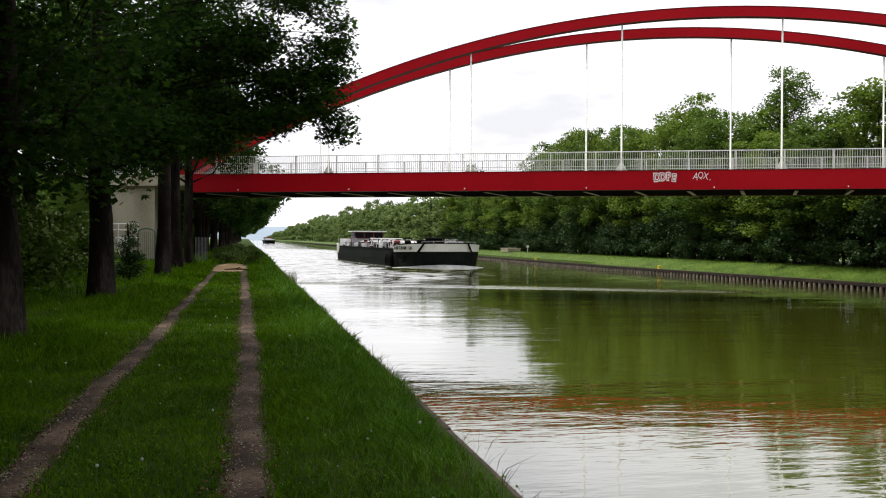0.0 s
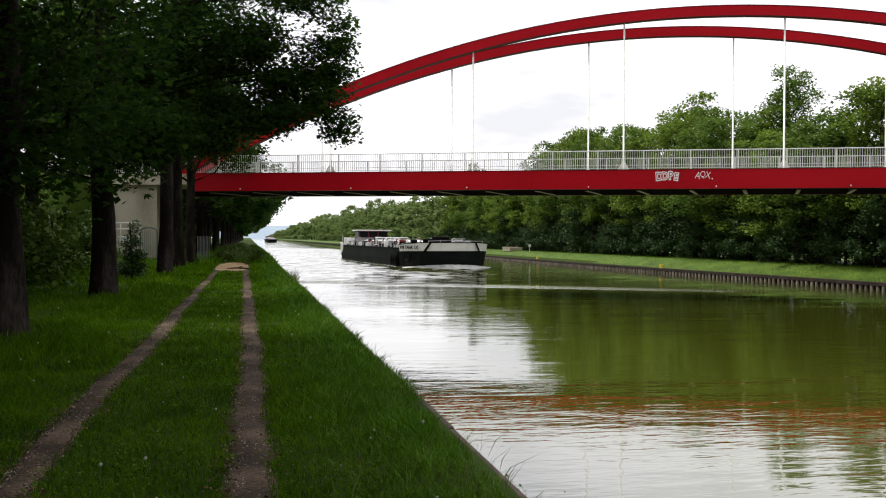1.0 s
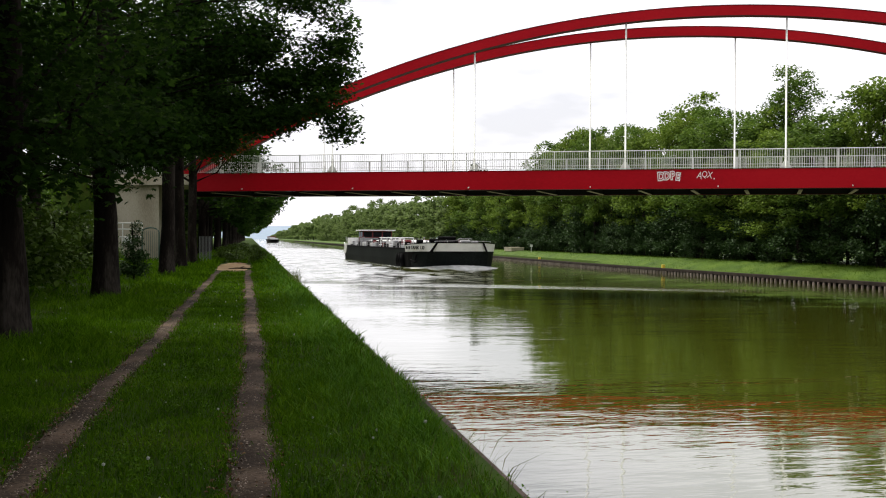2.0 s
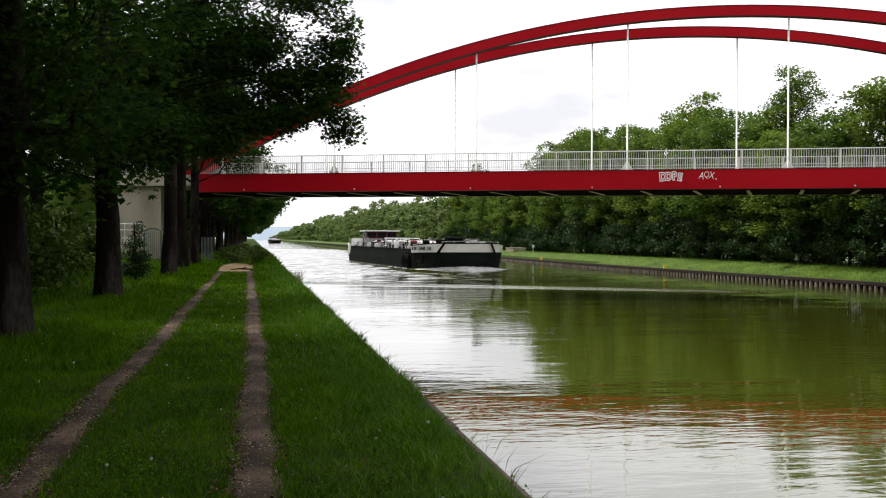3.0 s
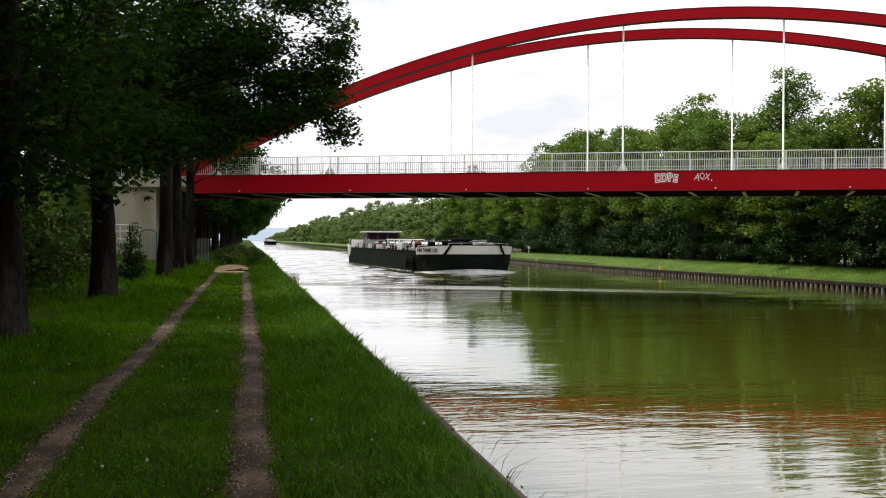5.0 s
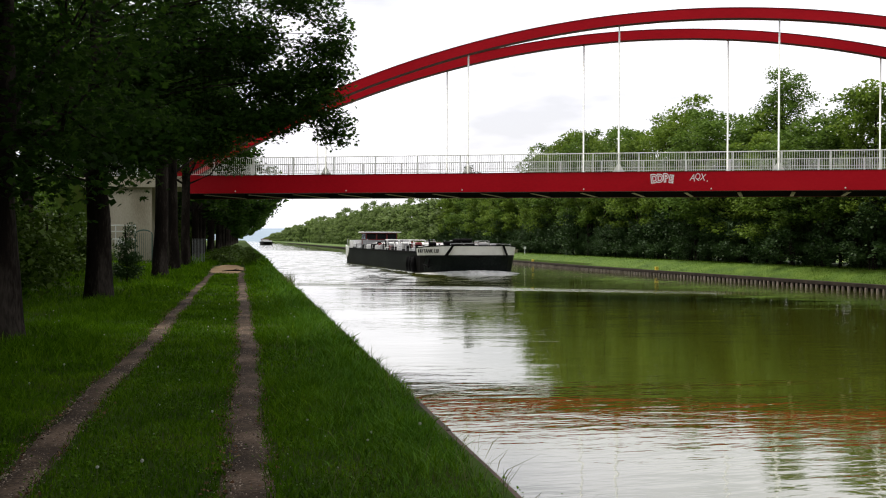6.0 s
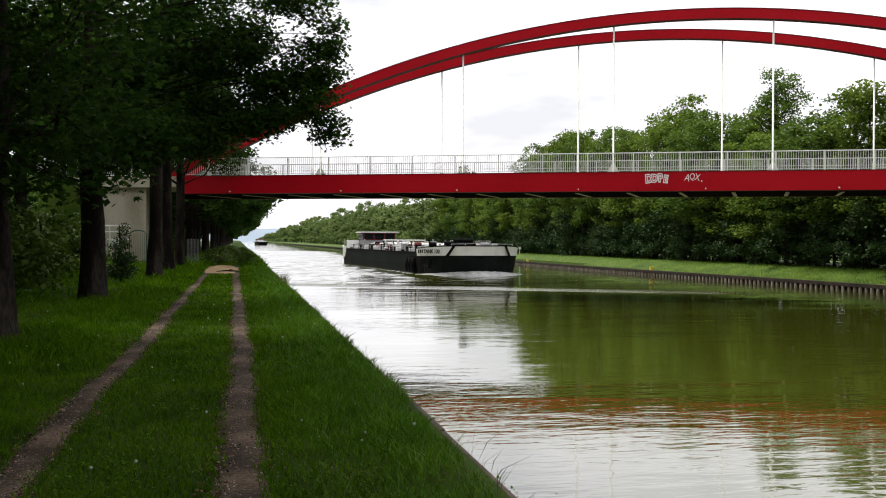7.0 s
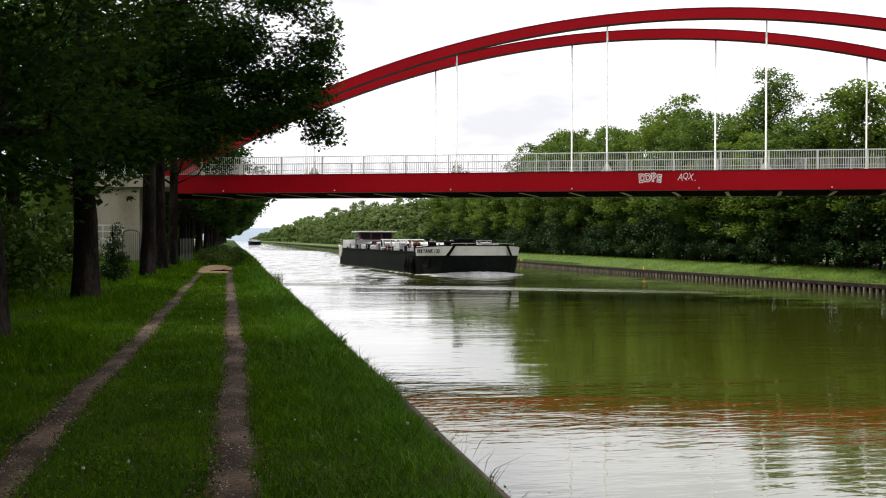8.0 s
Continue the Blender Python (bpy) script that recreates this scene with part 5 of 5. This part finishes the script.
    wheel = part("wheelhouse", b, CABIN, base, "dark red wheelhouse with a flat white roof")
    for x in (-1.9, -0.3, 1.3):
        b = bmesh.new()
        box(b, (x, 51.49, 4.05), (1.38, 0.04, 0.85), bevel=0.01)
        part("window", b, GLASS, wheel)
    for sx in (-1, 1):
        for y in (52.6, 54.6):
            b = bmesh.new()
            box(b, (-0.3 + sx * 2.46, y, 4.05), (0.04, 1.6, 0.85), bevel=0.01)
            part("window", b, GLASS, wheel)
    b = bmesh.new()
    box(b, (-0.3, 53.4, 4.72), (5.8, 5.4, 0.16), bevel=0.04)
    part("roof", b, WHITE, wheel)
    b = bmesh.new()
    tube(b, [(-4.5, 58.4, 2.2), (-4.5, 58.4, 3.7)], [0.05, 0.04], 6)
    part("stern_post", b, WHITE, base)
    # water thrown up at the bow, and pale ribbons along the sides
    b = bmesh.new()
    ra = random.Random(3)
    ring = []
    for i in range(41):
        f = i / 40 * 2 - 1
        x = f * 5.6
        y = -1.2 + 4.6 * abs(f) ** 2.2
        h = 0.42 * (1 - abs(f) ** 1.8) * (0.93 + 0.14 * ra.random()) + 0.02
        ring.append([b.verts.new(p) for p in ((x * 1.06, y - 1.6, -0.05), (x * 1.02, y - 0.7, h * 0.55), (x, y, h), (x * 0.95, y + 1.6, h * 0.3), (x * 0.93, y + 2.5, -0.3))])
    for r, q in zip(ring, ring[1:]):
        for k in range(4):
            b.faces.new((r[k], q[k], q[k + 1], r[k + 1]))
    part("bow_wave", b, FOAM, base, "white foaming bow wave", smooth=True)
    # ribbons aft along either side: sky reflected in the wash, put into the colour
    for sx in (-1, 1):
        b = bmesh.new()
        ring = []
        for i in range(60):
            f = i / 59
            y = 4.5 + 50 * f
            x = sx * (5.35 + 1.3 * f ** 0.8 + ra.uniform(-0.05, 0.05))
            wide = (0.35 + 0.5 * f) * ra.uniform(0.5, 1.2)
            h = 0.13 * (1 - 0.6 * f) * ra.uniform(0.3, 1.1)
            ring.append([b.verts.new(p) for p in ((x - wide, y, -0.06), (x - wide * 0.3, y, h), (x + wide * 0.3, y, h * 0.7), (x + wide, y, -0.06))])
        for p, q in zip(ring, ring[1:]):
            for k in range(3):
                b.faces.new((p[k], p[k + 1], q[k + 1], q[k]))
        part("sky_streak", b, SKY_WASH, base, "rippled wash along the hull with sky reflection painted in", smooth=True)
    return base


def far_boat():
    base = tagged(new("far_barge"), "distant dark barge with a red cabin", "barge")
    bm = bmesh.new()
    skin(bm, [[(x * 0.8, y, -0.5) for x, y in ((-2.5, 0), (2.5, 0), (4, 5), (4, 60), (-4, 60), (-4, 5))], [(x, y - 1, 2.2) for x, y in ((-2.5, 0), (2.5, 0), (4, 5), (4, 60), (-4, 60), (-4, 5))]])
    part("hull", bm, BLACK, base)
    bm = bmesh.new()
    box(bm, (0, 50, 3.1), (6, 6, 1.8), bevel=0.1)
    part("cabin", bm, CABIN, base)
    bm = bmesh.new()
    box(bm, (0, 28, 2.5), (6.6, 36, 0.9), bevel=0.1)
    part("hold_cover", bm, DECK, base)
    bm = bmesh.new()
    box(bm, (0, 0.8, 2.4), (5.4, 1.6, 0.7), bevel=0.1)
    part("bulwark", bm, WHITE, base)
    bm = bmesh.new()
    box(bm, (0, 46.8, 3.3), (5.0, 0.3, 0.8), bevel=0.05)
    part("window_band", bm, WHITE, base)
    bm = bmesh.new()
    box(bm, (0, 49.5, 4.1), (6.6, 7, 0.25), bevel=0.05)
    part("roof", bm, CABIN, base)
    return base


BARGE = barge()
FAR_BOAT = far_boat()


# ---- things by the abutment and on the far bank ----
def gate():
    """A light fence with a round-headed green gate before the abutment."""
    base = tagged(new("garden_gate"), "green steel round-headed gate in a light fence", "gate")
    base.matrix_world = Matrix.Translation(local_b(-12.0, -1.1, 0.1)) @ Matrix.Rotation(PHI, 4, "Z")
    bm = bmesh.new()
    pts = [(-0.6, 0, 0)] + [(-0.6 * math.cos(a), 0, 1.9 + 0.3 * math.sin(a)) for a in np.linspace(0, math.pi, 9)] + [(0.6, 0, 0)]
    tube(bm, pts, [0.045] * len(pts), 6)
    part("gate_frame", bm, GREEN_STEEL, base)
    for k in range(7):
        bm = bmesh.new()
        tube(bm, [(-0.45 + 0.15 * k, 0, 0.1), (-0.45 + 0.15 * k, 0, 2.0)], [0.014, 0.014], 5)
        part("bar", bm, GREEN_STEEL, base)
    fence = tagged(new("mesh_fence"), "pale steel fence panels before the abutment", "fence")
    fence.matrix_world = Matrix.Translation(local_b(-14.0, -1.1, 0.1)) @ Matrix.Rotation(PHI, 4, "Z")
    for x in (-1.4, 0.0, 1.4):
        bm = bmesh.new()
        tube(bm, [(x, 0, -0.3), (x, 0, 2.5)], [0.035, 0.035], 6)
        part("post", bm, GALV, fence)
    for z in (1.6, 2.1, 2.5):
        bm = bmesh.new()
        tube(bm, [(-1.4, 0, z), (1.4, 0, z)], [0.04, 0.04], 6)
        part("rail", bm, GALV, fence)
    for k in range(18):
        bm = bmesh.new()
        tube(bm, [(-1.36 + 0.16 * k, 0, 0.1), (-1.36 + 0.16 * k, 0, 1.6)], [0.009, 0.009], 4)
        part("wire", bm, GALV, fence)
    bm = bmesh.new()
    box(bm, (0, 0, 0), (0.5, 0.03, 0.4), bevel=0.01)
    sign = part("notice_sign", bm, WHITE)
    sign.matrix_world = Matrix.Translation(local_b(-13.6, -1.16, 1.5)) @ Matrix.Rotation(PHI, 4, "Z")
    tagged(sign, "small white notice plate on the fence", "sign")
    # handrail of the steps up the ramp
    rail = tagged(new("stair_rail"), "pale steel handrail of the ramp steps", "handrail")
    a, b = Vector(local_b(-18.4, -4.5, 2.95)), Vector(local_b(-17.0, -4.5, 2.0))
    bm = bmesh.new()
    tube(bm, [a, b], [0.06, 0.06], 6)
    part("rail", bm, GALV, rail)
    for p in (a, b, (a + b) / 2):
        bm = bmesh.new()
        tube(bm, [p, (p.x, p.y, height(p.x, p.y) - 0.2)], [0.03, 0.03], 6)
        part("post", bm, GALV, rail)
    # galvanised screen beside the path
    screen = tagged(new("screen_panel"), "grey galvanised steel bar panel beside the abutment", "fence")
    screen.matrix_world = Matrix.Translation((-2.95, 66.3, 0)) @ Matrix.Rotation(PHI, 4, "Z")
    for k in range(9):
        bm = bmesh.new()
        box(bm, (-0.4 + 0.1 * k, 0, 0.85), (0.025, 0.025, 1.8))
        part("slat", bm, ZINC, screen)


gate()


def fallen_branch():
    """A dark branch that lies across the canal-side track."""
    bm = bmesh.new()
    tube(bm, [(-1.15, 52.2, 0.08), (-0.75, 52.32, 0.11), (-0.35, 52.28, 0.1), (-0.05, 52.4, 0.08)], [0.02, 0.035, 0.04, 0.025], 7)
    tube(bm, [(-0.6, 52.3, 0.11), (-0.4, 52.0, 0.2), (-0.3, 51.9, 0.16)], [0.03, 0.02, 0.01], 5)
    tagged(part("fallen_branch", bm, BARK, smooth=True), "dark fallen branch lying on the sandy track", "branch")


fallen_branch()


def bank_hut():
    base = tagged(new("bank_box"), "low pale grey concrete box on the far bank", "box")
    base.location = (44.6, 166.5, -0.45)
    bm = bmesh.new()
    box(bm, (0, 0, 0.28), (2.2, 5.0, 0.6), bevel=0.03)
    part("body", bm, CONCRETE, base)
    bm = bmesh.new()
    box(bm, (0, 0, 0.61), (2.4, 5.2, 0.08), bevel=0.02)
    part("lid", bm, CONCRETE, base)
    post = tagged(new("sign_post"), "thin post with a small white plate", "sign post")
    post.location = (44.4, 155.0, -0.5)
    bm = bmesh.new()
    tube(bm, [(0, 0, -0.1), (0, 0, 1.25)], [0.05, 0.05], 6)
    part("post", bm, GALV, post)
    bm = bmesh.new()
    box(bm, (0, -0.06, 1.05), (0.4, 0.04, 0.4), bevel=0.01)
    part("plate", bm, WHITE, post)


bank_hut()


def far_hills():
    bm = bmesh.new()
    ra = random.Random(2)
    rows = []
    for i in range(61):
        x = -1500 + 60 * i
        h = 34 + 12 * math.sin(i * 0.35) + 6 * math.sin(i * 0.9 + 1)
        rows.append([bm.verts.new(p) for p in ((x, 2500, -5), (x, 2650, h * 0.7), (x, 2850, h))])
    for r, q in zip(rows, rows[1:]):
        for k in range(2):
            bm.faces.new((r[k], q[k], q[k + 1], r[k + 1]))
    tagged(part("backdrop_hills", bm, HILL, smooth=True), "hazy blue wooded hills on the horizon", "hills", kind="structure")


far_hills()


def motions():
    """The barge comes on at a steady pace; the far one crawls."""
    walk(BARGE, [(t, pose(22.93 + 0.03 * 2.65 * t, 116.4 - 2.65 * t, WATER, 0, 0, 2.7)) for t in (0.0, 2.0, 4.0, 6.0, 8.0)])
    walk(FAR_BOAT, [(t, pose(15.3, 697 - 1.8 * t, WATER, 0, 0, 0.6)) for t in (0.0, 4.0, 8.0)])


motions()
